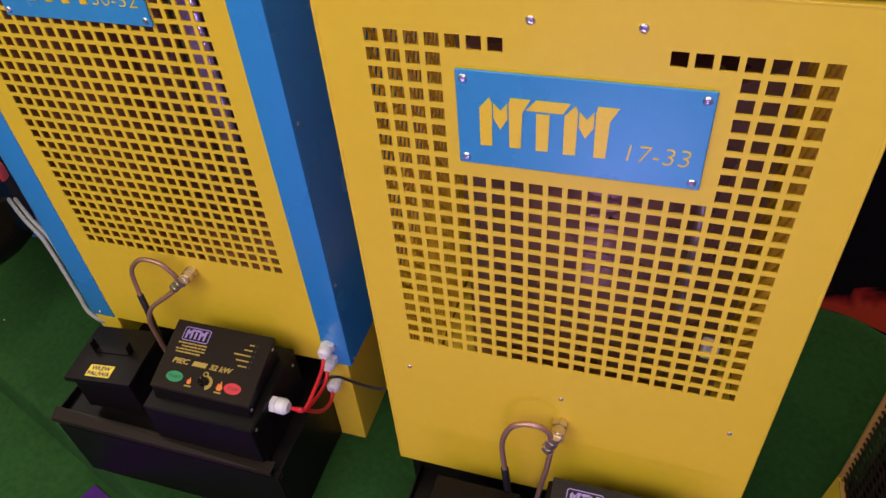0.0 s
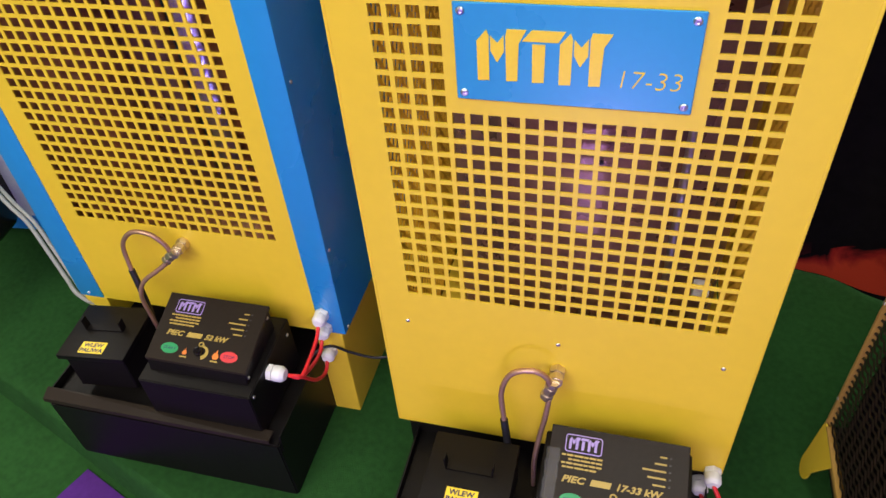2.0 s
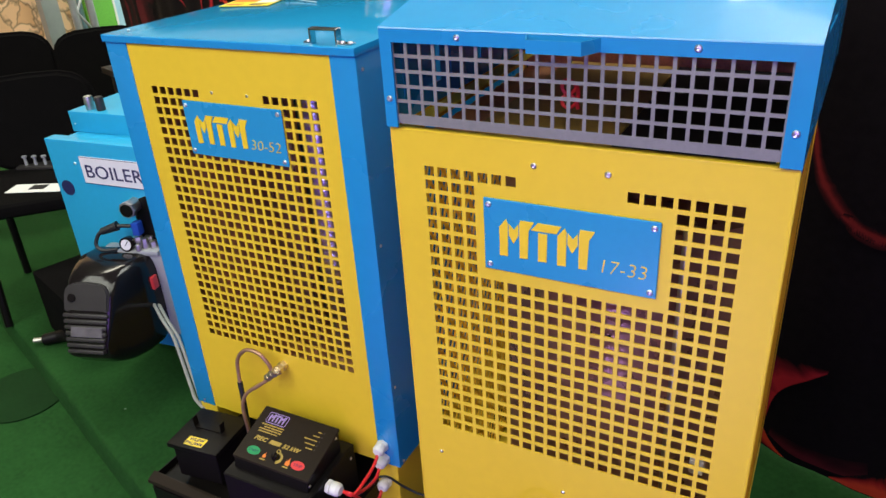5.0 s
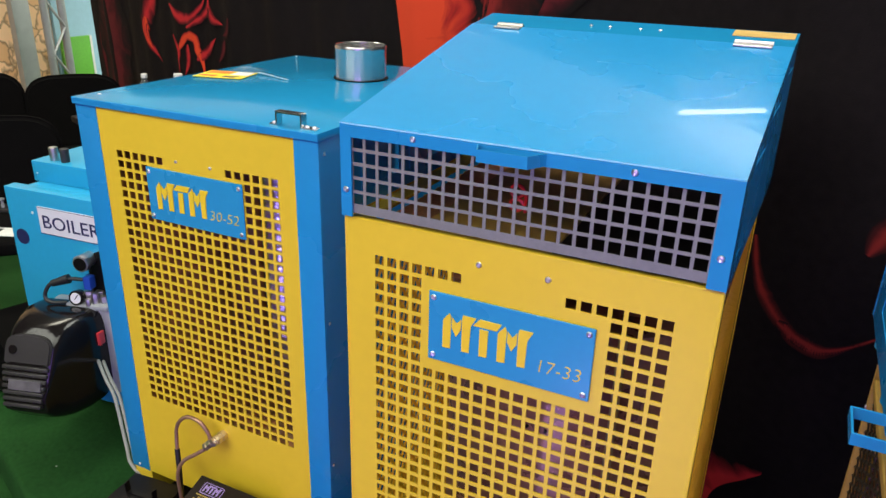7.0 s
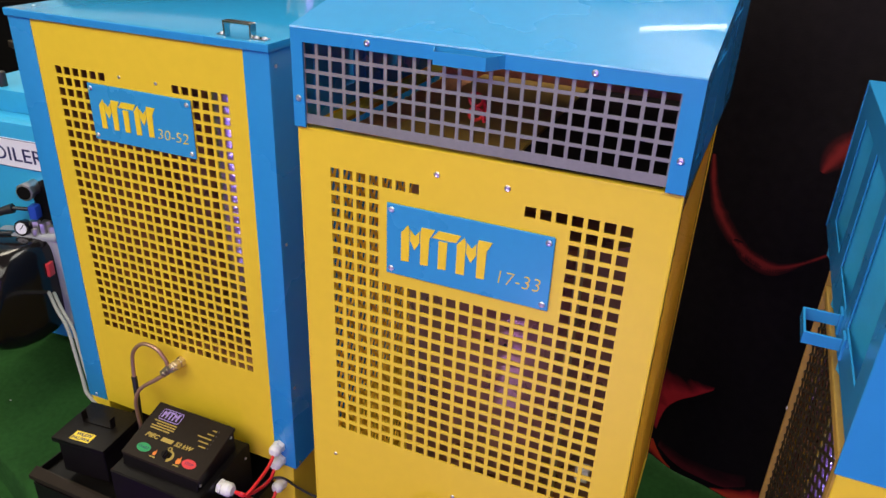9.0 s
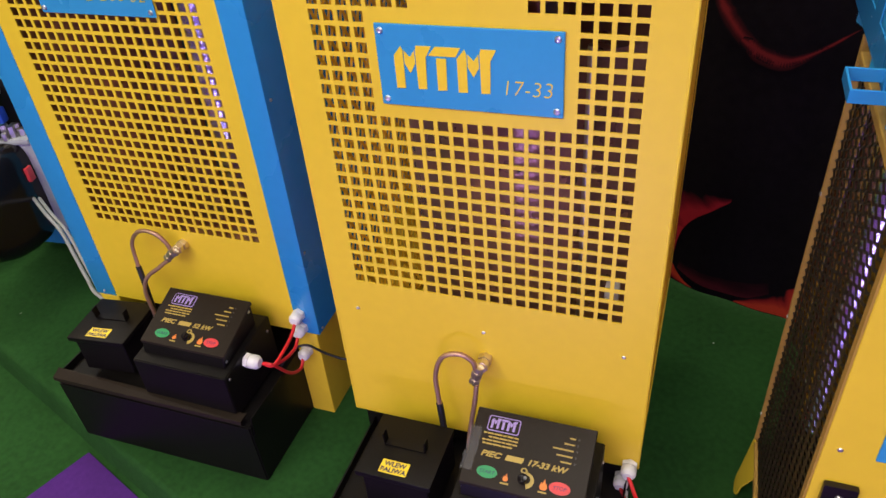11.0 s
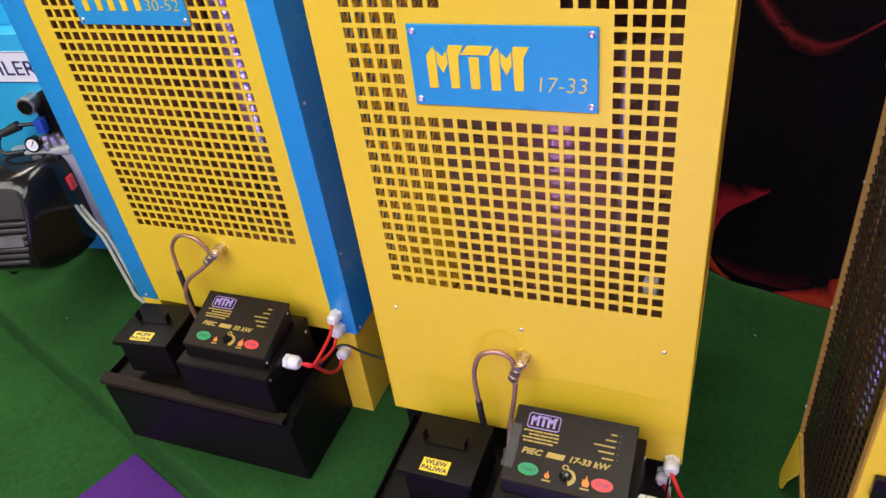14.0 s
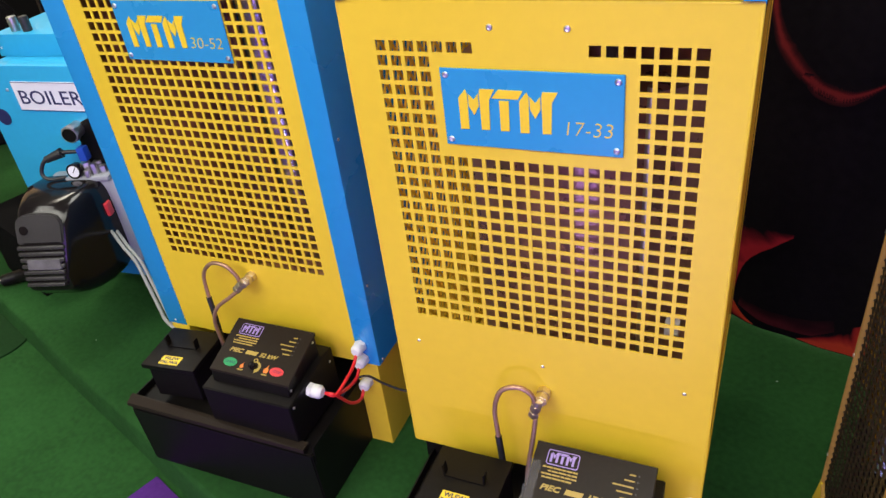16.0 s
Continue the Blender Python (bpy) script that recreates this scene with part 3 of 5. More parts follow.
def pipework(m, loop, drop, label):
    """Brass valve at its origin on the front, pointing -y, with two tarnished copper tubes going down to the tank."""
    p = thing("fuel_pipe", label, "pipe", m, group="fuel pipes")
    out = pose(0, 0, 0, 90)
    side = Matrix.Translation((-0.004, -0.030, 0)) @ loop[0]
    bm = bmesh.new()
    cyl(bm, 0.0085, 0.030, out, seg=18)
    valve = part("valve", bm, BRASS, p, "worn brass valve")
    for r, h, m2 in ((0.0125, 0.012, out), (0.0115, 0.012, out @ Matrix.Translation((0, 0, 0.014))), (0.0105, 0.012, side @ Matrix.Translation((0, 0, 0.006))), (0.0105, 0.011, side @ Matrix.Translation((0, 0, 0.024)))):
        bm = bmesh.new()
        cyl(bm, r, h, m2, seg=6, bevel=0.001)
        part("nut", bm, BRASS, valve)
    bm = bmesh.new()
    cyl(bm, 0.0085, 0.030, side @ Matrix.Translation((0, 0, -0.006)), seg=18)
    part("branch", bm, BRASS, valve)
    bm = bmesh.new()
    cyl(bm, 0.0082, 0.014, Matrix.Translation((-0.002, -0.030, 0.004)) @ loop[1], seg=6, bevel=0.001)
    part("nut", bm, NICKEL, p)
    bm = bmesh.new()
    tube(bm, loop[2], 0.0044, 12, 10)
    part("tube", bm, COPPER, p, "tarnished copper tube")
    bm = bmesh.new()
    tube(bm, drop, 0.0044, 12, 10)
    part("tube", bm, COPPER, p, "tarnished copper tube")
    bm = bmesh.new()
    way = smooth_path(loop[2], 10)
    tube(bm, way[int(len(way) * 0.74):], 0.0062, 12, 2)
    part("sleeve", bm, BLACK_RUBBER, p, "black rubber sleeve")


def tank(m, label):
    """Black drip tank that slides under the heater. Origin: on the floor below the heater's front, at its middle."""
    t = thing("fuel_tank", label, "tank", m, group="fuel tanks")
    bm = bmesh.new()
    prism(bm, [(-0.218, 0.0), (0.25, 0.0), (0.25, 0.18), (-0.222, 0.18)], "x", -0.262, 0.236)
    bmesh.ops.bevel(bm, geom=bm.edges[:], offset=0.003, segments=2, affect="EDGES")
    part("body", bm, BLACK, t)
    bm = bmesh.new()
    prism(bm, [(-0.226, 0.190), (-0.224, 0.190), (-0.221, 0.196), (-0.201, 0.205), (-0.202, 0.208), (-0.225, 0.199)], "x", -0.264, 0.222)
    for v in bm.verts:
        if v.co.x > 0 and v.co.y > -0.21:
            v.co.z -= 0.009
    part("front_lip", bm, BLACK_PANEL, t, "dull brown-black folded lip")
    for x in (-0.2645, 0.2365):
        bm = bmesh.new()
        prism(bm, [(-0.214, 0.15), (0.20, 0.15), (0.20, 0.196), (-0.21, 0.196)], "x", x - 0.0015, x + 0.0015)
        part("side_lip", bm, BLACK, t)
    return t


def filler(m, words=True):
    """Filler box with an overhanging lid, a bar handle and a yellow label. Origin: middle of its back bottom edge."""
    t = thing("filler_box", "black metal filler box with yellow label, on the fuel tank", "box", m, group="filler boxes")
    bm = bmesh.new()
    prism(bm, [(-0.060, -0.122), (0.060, -0.122), (0.066, 0.0), (-0.066, 0.0)], "z", 0.0, 0.098)
    bmesh.ops.bevel(bm, geom=bm.edges[:], offset=0.002, segments=1, affect="EDGES")
    part("body", bm, BLACK, t)
    bm = bmesh.new()
    box(bm, -0.069, 0.069, -0.130, 0.002, 0.088, 0.100, 0.0025, 2)
    part("lid", bm, BLACK, t)
    bm = bmesh.new()
    prism(bm, [(-0.041, 0.127), (-0.0385, 0.127), (-0.037, 0.1028), (0.035, 0.1028), (0.0365, 0.127), (0.039, 0.127), (0.0375, 0.0998), (-0.039, 0.0998)], "y", -0.064, -0.050)
    part("handle", bm, BLACK, t, "black strap handle with turned-up ends")
    bm = bmesh.new()
    box(bm, -0.029, 0.021, -0.1195, -0.0925, 0.0995, 0.1006)
    lab = part("label", bm, LABEL_YELLOW, t, "yellow paper label")
    up = Matrix.Translation((0, 0, 0.1008)) @ pose(0, 0, 0, -90)
    for word, y, s in (("WLEW", -0.1045, 0.0128), ("PALIWA", -0.1168, 0.0128)):
        part("lettering", text_mesh(word, s, NAVY_PRINT, depth=0.0004, align="CENTER", bold=0.0004), NAVY_PRINT, lab, at=Matrix.Translation((-0.004, y, 0)) @ up)
    return t


def control_box(m, kilowatts, label):
    """Black controller with a sloping printed front. Origin: middle of its back bottom edge, on the tank."""
    t = thing("control_box", label, "control box", m, group="control boxes")
    bm = bmesh.new()
    prism(bm, [(-0.150, 0.0), (0.03, 0.0), (0.03, 0.126), (0.0, 0.128), (-0.150, 0.112)], "x", -0.112, 0.112)
    bmesh.ops.bevel(bm, geom=bm.edges[:], offset=0.002, segments=2, affect="EDGES")
    part("body", bm, BLACK, t)
    bm = bmesh.new()
    prism(bm, [(0.0, 0.120), (0.0, 0.182), (-0.119, 0.143), (-0.123, 0.138), (-0.127, 0.106)], "x", -0.0985, 0.0985)
    bmesh.ops.bevel(bm, geom=bm.edges[:], offset=0.0015, segments=1, affect="EDGES")
    part("housing", bm, BLACK, t)
    bm = bmesh.new()
    prism(bm, [(0.002, 0.1795), (0.003, 0.1865), (-0.1225, 0.1450), (-0.1225, 0.1385)], "x", -0.101, 0.101)
    bmesh.ops.bevel(bm, geom=bm.edges[:], offset=0.001, segments=1, affect="EDGES")
    panel = part("front_panel", bm, BLACK_PANEL, t, "dark brown-black printed panel")
    # the panel's own plane: x across, y up the slope from its lower edge, z outwards
    slope = math.degrees(math.atan2(0.1865 - 0.1450, 0.003 + 0.1225))
    plane = Matrix.Translation((0, -0.1225, 0.1452)) @ pose(0, 0, 0, slope) @ Matrix.Diagonal((0.99, 0.958, 1, 1))

    def flat(name, mat, pts, lift=0.0006, parent=panel):
        bm = bmesh.new()
        prism(bm, pts, "z", 0.0, lift)
        bmesh.ops.transform(bm, matrix=plane, verts=bm.verts[:])
        return part(name, bm, mat, parent)

    def disc(x, y, rx, ry, n=24):
        return [(x + rx * math.cos(2 * math.pi * k / n), y + ry * math.sin(2 * math.pi * k / n)) for k in range(n)]

    def words(name, body, x, y, size, mat, shear=0.0, wide=1.0, align="LEFT", bold=0.0, lift=0.0006):
        part(name, text_mesh(body, size, mat, shear=shear, depth=0.0005, wide=wide, align=align, bold=bold), mat, panel, at=plane @ Matrix.Translation((x, y, lift)) @ pose(0, 0, 0, -90))

    def bar(name, mat, x0, x1, y0, y1, lift=0.0006):
        flat(name, mat, [(x0, y0), (x1, y0), (x1, y1), (x0, y1)], lift)

    # emblem: lilac plate with rounded corners and three plain blocks
    flat("emblem", LILAC_PRINT, [(-0.079, 0.101), (-0.076, 0.098), (-0.027, 0.098), (-0.024, 0.101), (-0.024, 0.123), (-0.027, 0.126), (-0.076, 0.126), (-0.079, 0.123)])
    flat("emblem", BLACK_PANEL, [(-0.0775, 0.102), (-0.0755, 0.0997), (-0.0275, 0.0997), (-0.0255, 0.102), (-0.0255, 0.122), (-0.0275, 0.1243), (-0.0755, 0.1243), (-0.0775, 0.122)], 0.0009)
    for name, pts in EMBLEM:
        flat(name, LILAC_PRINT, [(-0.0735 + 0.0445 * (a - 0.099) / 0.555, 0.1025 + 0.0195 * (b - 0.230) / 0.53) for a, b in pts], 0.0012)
    # lines of small print that cannot be read
    for k, (x0, x1) in enumerate(((-0.082, -0.022), (-0.072, -0.022), (-0.082, -0.022), (-0.080, -0.028))):
        y = 0.0915 - 0.0062 * k
        x = x0
        j = 0
        while x < x1 - 0.003:
            w = 0.006 + 0.004 * ((j * 7 + k * 3) % 3)
            bar("print_line", GOLD_PRINT, x, min(x + w, x1), y, y + 0.0028)
            x += w + 0.0012
            j += 1
    for k, w in enumerate((0.010, 0.017, 0.034, 0.026, 0.018)):
        y = 0.1125 - 0.0108 * k
        bar("indicator_line", GOLD_PRINT, 0.070 - w, 0.070, y, y + 0.0026)
        flat("indicator_lamp", GREY_PLASTIC, disc(0.0755, y + 0.0017, 0.0016, 0.0016, 10), 0.0012)
    # title line: readable words and a plain bar for the maker's name
    words("title", "PIEC", -0.078, 0.0520, 0.0140, GOLD_PRINT, 0.25, 1.2, bold=0.0005)
    flat("title_bar", GOLD_PRINT, [(-0.0365, 0.0520), (-0.0075, 0.0520), (-0.005, 0.0615), (-0.034, 0.0615)])
    words("title", kilowatts, 0.000, 0.0520, 0.0140, GOLD_PRINT, 0.25, 1.12, bold=0.0005)
    flat("start_button", GREEN_PRINT, disc(-0.060, 0.0255, 0.0172, 0.0105), 0.001)
    words("button_word", "START", -0.060, 0.0225, 0.0088, NAVY_PRINT, 0.1, 1.0, "CENTER", lift=0.0012)
    flat("stop_button", RED_PRINT, disc(0.060, 0.0255, 0.0172, 0.0105), 0.001)
    words("button_word", "STOP", 0.060, 0.0225, 0.0088, NAVY_PRINT, 0.1, 1.0, "CENTER", lift=0.0012)
    ring = [(0.004 + 0.0140 * math.cos(radians(a)), 0.026 + 0.0140 * math.sin(radians(a))) for a in range(-75, 100, 12)]
    ring += [(0.004 + (0.008 + 0.002 * a / 87) * math.cos(radians(a)), 0.026 + (0.008 + 0.002 * a / 87) * math.sin(radians(a))) for a in range(93, -76, -12)]
    flat("dial_arc", GOLD_PRINT, ring)
    flat("dial_ring", GOLD_PRINT, disc(-0.001, 0.0415, 0.0055, 0.0050, 18))
    flat("dial_ring", BLACK_PANEL, disc(-0.001, 0.0415, 0.0030, 0.0028, 14), 0.0009)
    bm = bmesh.new()
    cyl(bm, 0.0088, 0.010, plane @ Matrix.Translation((0.0, 0.026, 0.0)), seg=20, r2=0.0075, bevel=0.001)
    box(bm, -0.0018, 0.0018, 0.018, 0.034, 0.008, 0.012, 0.0008, 1, plane)
    part("knob", bm, BLACK_GLOSS, panel, "black dial knob")
    for s, x in ((0.7, -0.028), (1.0, 0.034)):
        flat("flame_symbol", ORANGE_PRINT, [(x + s * a, 0.017 + s * b) for a, b in ((-0.004, 0.0), (0.004, 0.0), (0.0065, 0.005), (0.004, 0.012), (0.0035, 0.008), (0.001, 0.019), (-0.002, 0.010), (-0.004, 0.013), (-0.006, 0.005))])
        bar("print_line", GOLD_PRINT, x - 0.007, x + 0.007, 0.0115, 0.0142)
    for x, turn in ((-0.0987, pose(0, 0, 0, 0, 0, -90)), (0.0987, FACE_RIGHT)):
        for y, z in ((-0.012, 0.170), (-0.116, 0.126)):
            screw(t, x, y, z, turn, RIVET)
    for x, turn in ((0.112, FACE_RIGHT),):
        screw(t, x, -0.137, 0.100, turn, RIVET)
        screw(t, x, 0.012, 0.098, turn, RIVET)
    gland(t, Matrix.Translation((0.114, -0.078, 0.098)) @ pose(0, 0, 0, 0, 90) @ Matrix.Scale(1.12, 4))
    return t


def hose(name, label, points, r, mat, category="cable", group=""):
    t = thing(name, label, category, Matrix.Translation(points[0]), group)
    bm = bmesh.new()
    tube(bm, [Vector(p) - Vector(points[0]) for p in points], r, 10, 8)
    part("sheath", bm, mat, t)
    return t


PITCH, HOLE = 0.0215, 0.0155



def expanded(bm, x, y0, y1, z0, z1, step=0.0085, rise=0.0125, width=0.0032, twist=0.0015):
    """Expanded-metal mesh in an upright plane: zigzag strands, slightly twisted out of the sheet."""
    cols, rows = int((y1 - y0) / step), int((z1 - z0) / rise)
    for i in range(cols):
        ya, yb = y0 + i * step, y0 + (i + 1) * step
        for j in range(rows):
            z = z0 + j * rise
            za, zb = (z, z + rise / 2) if i % 2 else (z + rise / 2, z)
            bm.faces.new([bm.verts.new(p) for p in ((x, ya, za), (x, yb, zb), (x + twist, yb, zb + width), (x + twist, ya, za + width))])


def upright_mesh(bm, y0, y1, z0, z1, pitch=0.0125, rise=0.017, width=0.0035, twist=0.0034):
    """Expanded metal with its diamonds on end: steep zigzag strands, each turned a little out of the sheet."""
    for i in range(int((y1 - y0) / pitch)):
        for j in range(int((z1 - z0) / rise)):
            y, z, k = y0 + (i + 0.5) * pitch, z0 + j * rise, 1 if (i + j) % 2 else -1
            ya, yb = y - k * 0.28 * pitch, y + k * 0.28 * pitch
            bm.faces.new([bm.verts.new(p) for p in ((twist, ya, z), (twist, yb, z + rise), (0.0, yb + width, z + rise), (0.0, ya + width, z))])


# ---- the yellow heater with the blue hood ----


def slotted(bm, x, y0, y1, slots, low, sill, top, head):
    """One upright sheet across x with rectangular openings through it; top(y) and head(y) give its upper edge and the openings' heads."""
    cuts = [y0] + [c for ab in slots for c in ab] + [y1]
    grids = []
    for dx in (-0.001, 0.001):
        grids.append([[bm.verts.new((x + dx, c, z)) for z in (low, sill, head(c), top(c))] for c in cuts])
    for g in grids:
        for i in range(len(cuts) - 1):
            for j in range(3):
                if i % 2 == 1 and j == 1:
                    continue
                bm.faces.new((g[i][j], g[i + 1][j], g[i + 1][j + 1], g[i][j + 1]))
    for e in [e for e in bm.edges if len(e.link_faces) == 1 and e.verts[0].co.x < x]:
        a, b = e.verts
        m = {}
        for v in (a, b):
            for g0, g1 in zip(grids[0], grids[1]):
                if v in g0:
                    m[v] = g1[g0.index(v)]
        bm.faces.new((a, b, m[b], m[a]))
    bmesh.ops.recalc_face_normals(bm, faces=bm.faces[:])


def hood_side(bm, x, slots, rear=0.55):
    """Side of the hood: a trapezium sheet with three openings through it."""
    def top(y):
        return 1.2495 + 0.227 * y if y < 0.45 else 1.3516 + 0.13 * (y - 0.45)
    slotted(bm, x, 0.0, rear, slots, 1.104, 1.135, top, lambda y: top(y) - 0.03)
    return top


def heater_small():
    t = thing("heater", "yellow perforated waste-oil heater with a blue hood and blue name plate", "heater", group="heaters")
    bm = bmesh.new()
    box(bm, -0.262, 0.262, 0.014, 0.535, 0.0, 0.226, 0.003)
    part("plinth", bm, BLACK, t, "black steel plinth")
    # front: 21 by 23 square holes, with a solid field behind the plate
    bm = bmesh.new()
    x0, z0 = -10 * PITCH - HOLE / 2, 0.5635
    xs = hole_lines(-0.275, 0.275, x0, PITCH, HOLE, 21)
    zs = hole_lines(0.228, 1.106, z0, PITCH, HOLE, 23)

    def solid(i, j):
        if i % 2 == 0 or j % 2 == 0:
            return True
        c, r = i // 2, 22 - j // 2
        if r == 0:
            return 7 <= c <= 13
        if r <= 7:
            return 4 <= c <= 16
        return False
    perforated(bm, xs, zs, solid, 0.0, 0.0026)
    front = part("front_panel", bm, YELLOW, t, "yellow perforated sheet-steel front")
    for x in (-0.0515, 0.0515):
        screw(front, x, 0.0, 1.0725)
    for x, z in ((-0.230, 0.5005), (0.0, 0.4945), (0.231, 0.4945)):
        screw(front, x, 0.0, z, None, RIVET)
    for x in (-0.2735, 0.2735):
        bm = bmesh.new()
        box(bm, x - 0.0025, x + 0.0025, -0.0007, 0.006, 0.2285, 1.1035, 0.0022, 3)
        part("fold", bm, YELLOW, front)
    name_plate(t, -0.1275, 0.1255, 0.902, 1.0170, -0.0012, "17-33", 0.675)
    bm = bmesh.new()
    box(bm, -0.2755, 0.2755, -0.0005, 0.014, 1.1025, 1.1065, 0.0015, 2)
    part("top_fold", bm, YELLOW, t)
    # sides: yellow expanded mesh between folded edge strips
    for s in (-1, 1):
        for ya, yb, xa, xb in ((0.003, 0.022, 0.2755, 0.2757), (0.53, 0.548, 0.2785, 0.2790)):
            bm = bmesh.new()
            prism(bm, [(s * (xa - 0.002), ya), (s * xa, ya), (s * xb, yb), (s * (xb - 0.002), yb)], "z", 0.228, 1.104)
            part("edge_strip", bm, YELLOW_GLOSS, t, "glossy yellow folded edge")
        for za, zb in ((0.228, 0.25), (1.075, 1.104)):
            bm = bmesh.new()
            prism(bm, [(s * 0.2737, 0.022), (s * 0.2757, 0.022), (s * 0.2785, 0.53), (s * 0.2765, 0.53)], "z", za, zb)
            part("edge_strip", bm, YELLOW_GLOSS, t, "glossy yellow folded edge")
        bm = bmesh.new()
        upright_mesh(bm, 0.022, 0.53, 0.25, 1.075)
        for v in bm.verts:
            v.co.x = s * ((0.2695 if s > 0 else 0.2690) + v.co.x + 0.003 * v.co.y / 0.55)
        part("mesh_panel", bm, YELLOW_GLOSS, t, "yellow expanded-metal mesh")
    for s in (-1, 1):
        bm = bmesh.new()
        box(bm, s * 0.260 - 0.014, s * 0.260 + 0.014, 0.012, 0.544, 1.0985, 1.1010, 0.0008, 1)
        part("top_flange", bm, YELLOW, t)
    bm = bmesh.new()
    box(bm, -0.273, 0.273, 0.545, 0.549, 0.228, 1.104)
    part("back_panel", bm, RUSTY, t)
    bm = bmesh.new()
    box(bm, -0.273, 0.273, 0.003, 0.545, 0.229, 0.233)
    part("floor_pan", bm, YELLOW, t)
    # dim yellow below the hood, put into this plate's colour
    bm = bmesh.new()
    box(bm, -0.185, 0.03, 0.03, 0.54, 1.080, 1.084, 0.001, 1)
    part("top_plate", bm, SHADED_YELLOW, t, "plate under the hood in yellow darkened to hold shade")
    # black sheet put where only shade lies under the hood
    bm = bmesh.new()
    box(bm, 0.032, 0.268, 0.03, 0.54, 1.080, 1.084, 0.001, 1)
    part("top_plate", bm, BLACK, t, "black sheet standing in for the shade under the hood")
    # brown sheet added so that the upper holes stay brown beneath the black one
    bm = bmesh.new()
    box(bm, -0.268, 0.268, 0.02, 0.54, 1.066, 1.069, 0.001, 1)
    part("inner_roof", bm, RUSTY, t, "brown sheet added behind the upper holes")
    # inside: steel drum and rear baffle
    bm = bmesh.new()
    cyl(bm, 0.185, 0.70, Matrix.Translation((0.015, 0.305, 0.233)), seg=72)
    for v in bm.verts:
        v.co.x = 0.015 + (v.co.x - 0.015) * 1.25
    cyl(bm, 0.055, 0.13, Matrix.Translation((0.015, 0.305, 0.93)), seg=32)
    drum = part("drum", bm, DRUM, t, "brown-tinged steel burner drum")
    for a, z in ((-0.075, 0.742), (0.100, 0.742), (-0.40, 0.602)):
        bm = bmesh.new()
        cyl(bm, 0.0030, 0.005, Matrix.Translation((0.015 + 0.184 * math.sin(a), 0.305 - 0.184 * math.cos(a), z)) @ pose(0, 0, 0, 90, 0, math.degrees(a)), seg=12)
        part("bolt", bm, BLACK, drum)
    bm = bmesh.new()
    cyl(bm, 0.007, 0.62, Matrix.Translation((0.143, 0.105, 0.34)), seg=20)
    part("heat_tube", bm, NICKEL, t, "dull steel tube")
    bm = bmesh.new()
    box(bm, -0.24, 0.262, 0.47, 0.476, 0.24, 1.0)
    part("baffle", bm, RUSTY, t, "dark scaled steel baffle")
    # small white block behind the lower right holes
    bm = bmesh.new()
    box(bm, 0.182, 0.206, 0.10, 0.12, 0.520, 0.548, 0.004)
    part("terminal_block", bm, WHITE_PLASTIC, t, "small white block")

    hood = part("hood", (lambda b: (prism(b, [(-0.0075, 1.2492), (-0.0065, 1.2512), (0.45, 1.3540), (0.45, 1.3512)], "x", -0.2765, 0.2765), b)[1])(bmesh.new()), BLUE, t, "blue hinged hood lid")
    bm = bmesh.new()
    prism(bm, [(0.452, 1.3505), (0.452, 1.3535), (0.55, 1.3665), (0.55, 1.335)], "x", -0.2765, 0.2765)
    part("rear_strip", bm, BLUE_LID, hood)
    # front frame with mitred corners
    bm = bmesh.new()
    prism(bm, [(-0.2765, 1.2498), (0.2765, 1.2498), (0.254, 1.2305), (-0.257, 1.2305)], "y", -0.0072, -0.0030)
    part("frame_bar", bm, BLUE, hood)
    bm = bmesh.new()
    prism(bm, [(-0.2765, 1.2496), (-0.2765, 1.109), (-0.258, 1.109), (-0.258, 1.2307)], "y", -0.0066, -0.0030)
    part("frame_bar", bm, BLUE, hood)
    bm = bmesh.new()
    prism(bm, [(0.2765, 1.2496), (0.2765, 1.109), (0.2525, 1.109), (0.2525, 1.2307), (0.254, 1.2307)], "y", -0.0066, -0.0030)
    part("frame_bar", bm, BLUE, hood)
    bm = bmesh.new()
    pg, hg = 0.02136, 0.0166
    xs = hole_lines(-0.272, 0.270, -0.2575, pg, hg, 24)
    zs = hole_lines(1.1140, 1.2450, 1.1282, pg, hg, 5)
    perforated(bm, xs, zs, lambda i, j: i % 2 == 0 or j % 2 == 0, -0.002, 0.0)
    part("grille", bm, STEEL, hood, "bare grey perforated grille")
    slots = ((0.05, 0.165), (0.205, 0.32), (0.36, 0.475))
    for s in (-1, 1):
        bm = bmesh.new()
        top = hood_side(bm, s * 0.2752, slots)
        part("hood_side", bm, BLUE, hood)
        for a, b in slots:
            bm = bmesh.new()
            q = [(s * 0.2735, a - 0.006, 1.131), (s * 0.2735, a - 0.006, top(a) - 0.026), (s * 0.2800, b - 0.006, top(b) - 0.034), (s * 0.2800, b - 0.006, 1.137)]
            lo = [bm.verts.new(v) for v in q]
            hi = [bm.verts.new((v[0] - s * 0.0015, v[1], v[2])) for v in q]
            bm.faces.new(lo)
            bm.faces.new(hi[::-1])
            for i in range(4):
                bm.faces.new((lo[i], lo[(i + 1) % 4], hi[(i + 1) % 4], hi[i]))
            part("louvre", bm, BLUE, hood, "blue louvre plate")
    bm = bmesh.new()
    for pts in ([(-0.060, -0.006), (-0.048, -0.036), (-0.0465, -0.0355), (-0.0580, -0.006)], [(0.038, -0.006), (0.022, -0.036), (0.0205, -0.0355), (0.036, -0.006)], [(-0.048, -0.036), (0.022, -0.036), (0.0215, -0.0345), (-0.0475, -0.0345)]):
        prism(bm, pts, "z", 1.2315, 1.2480)
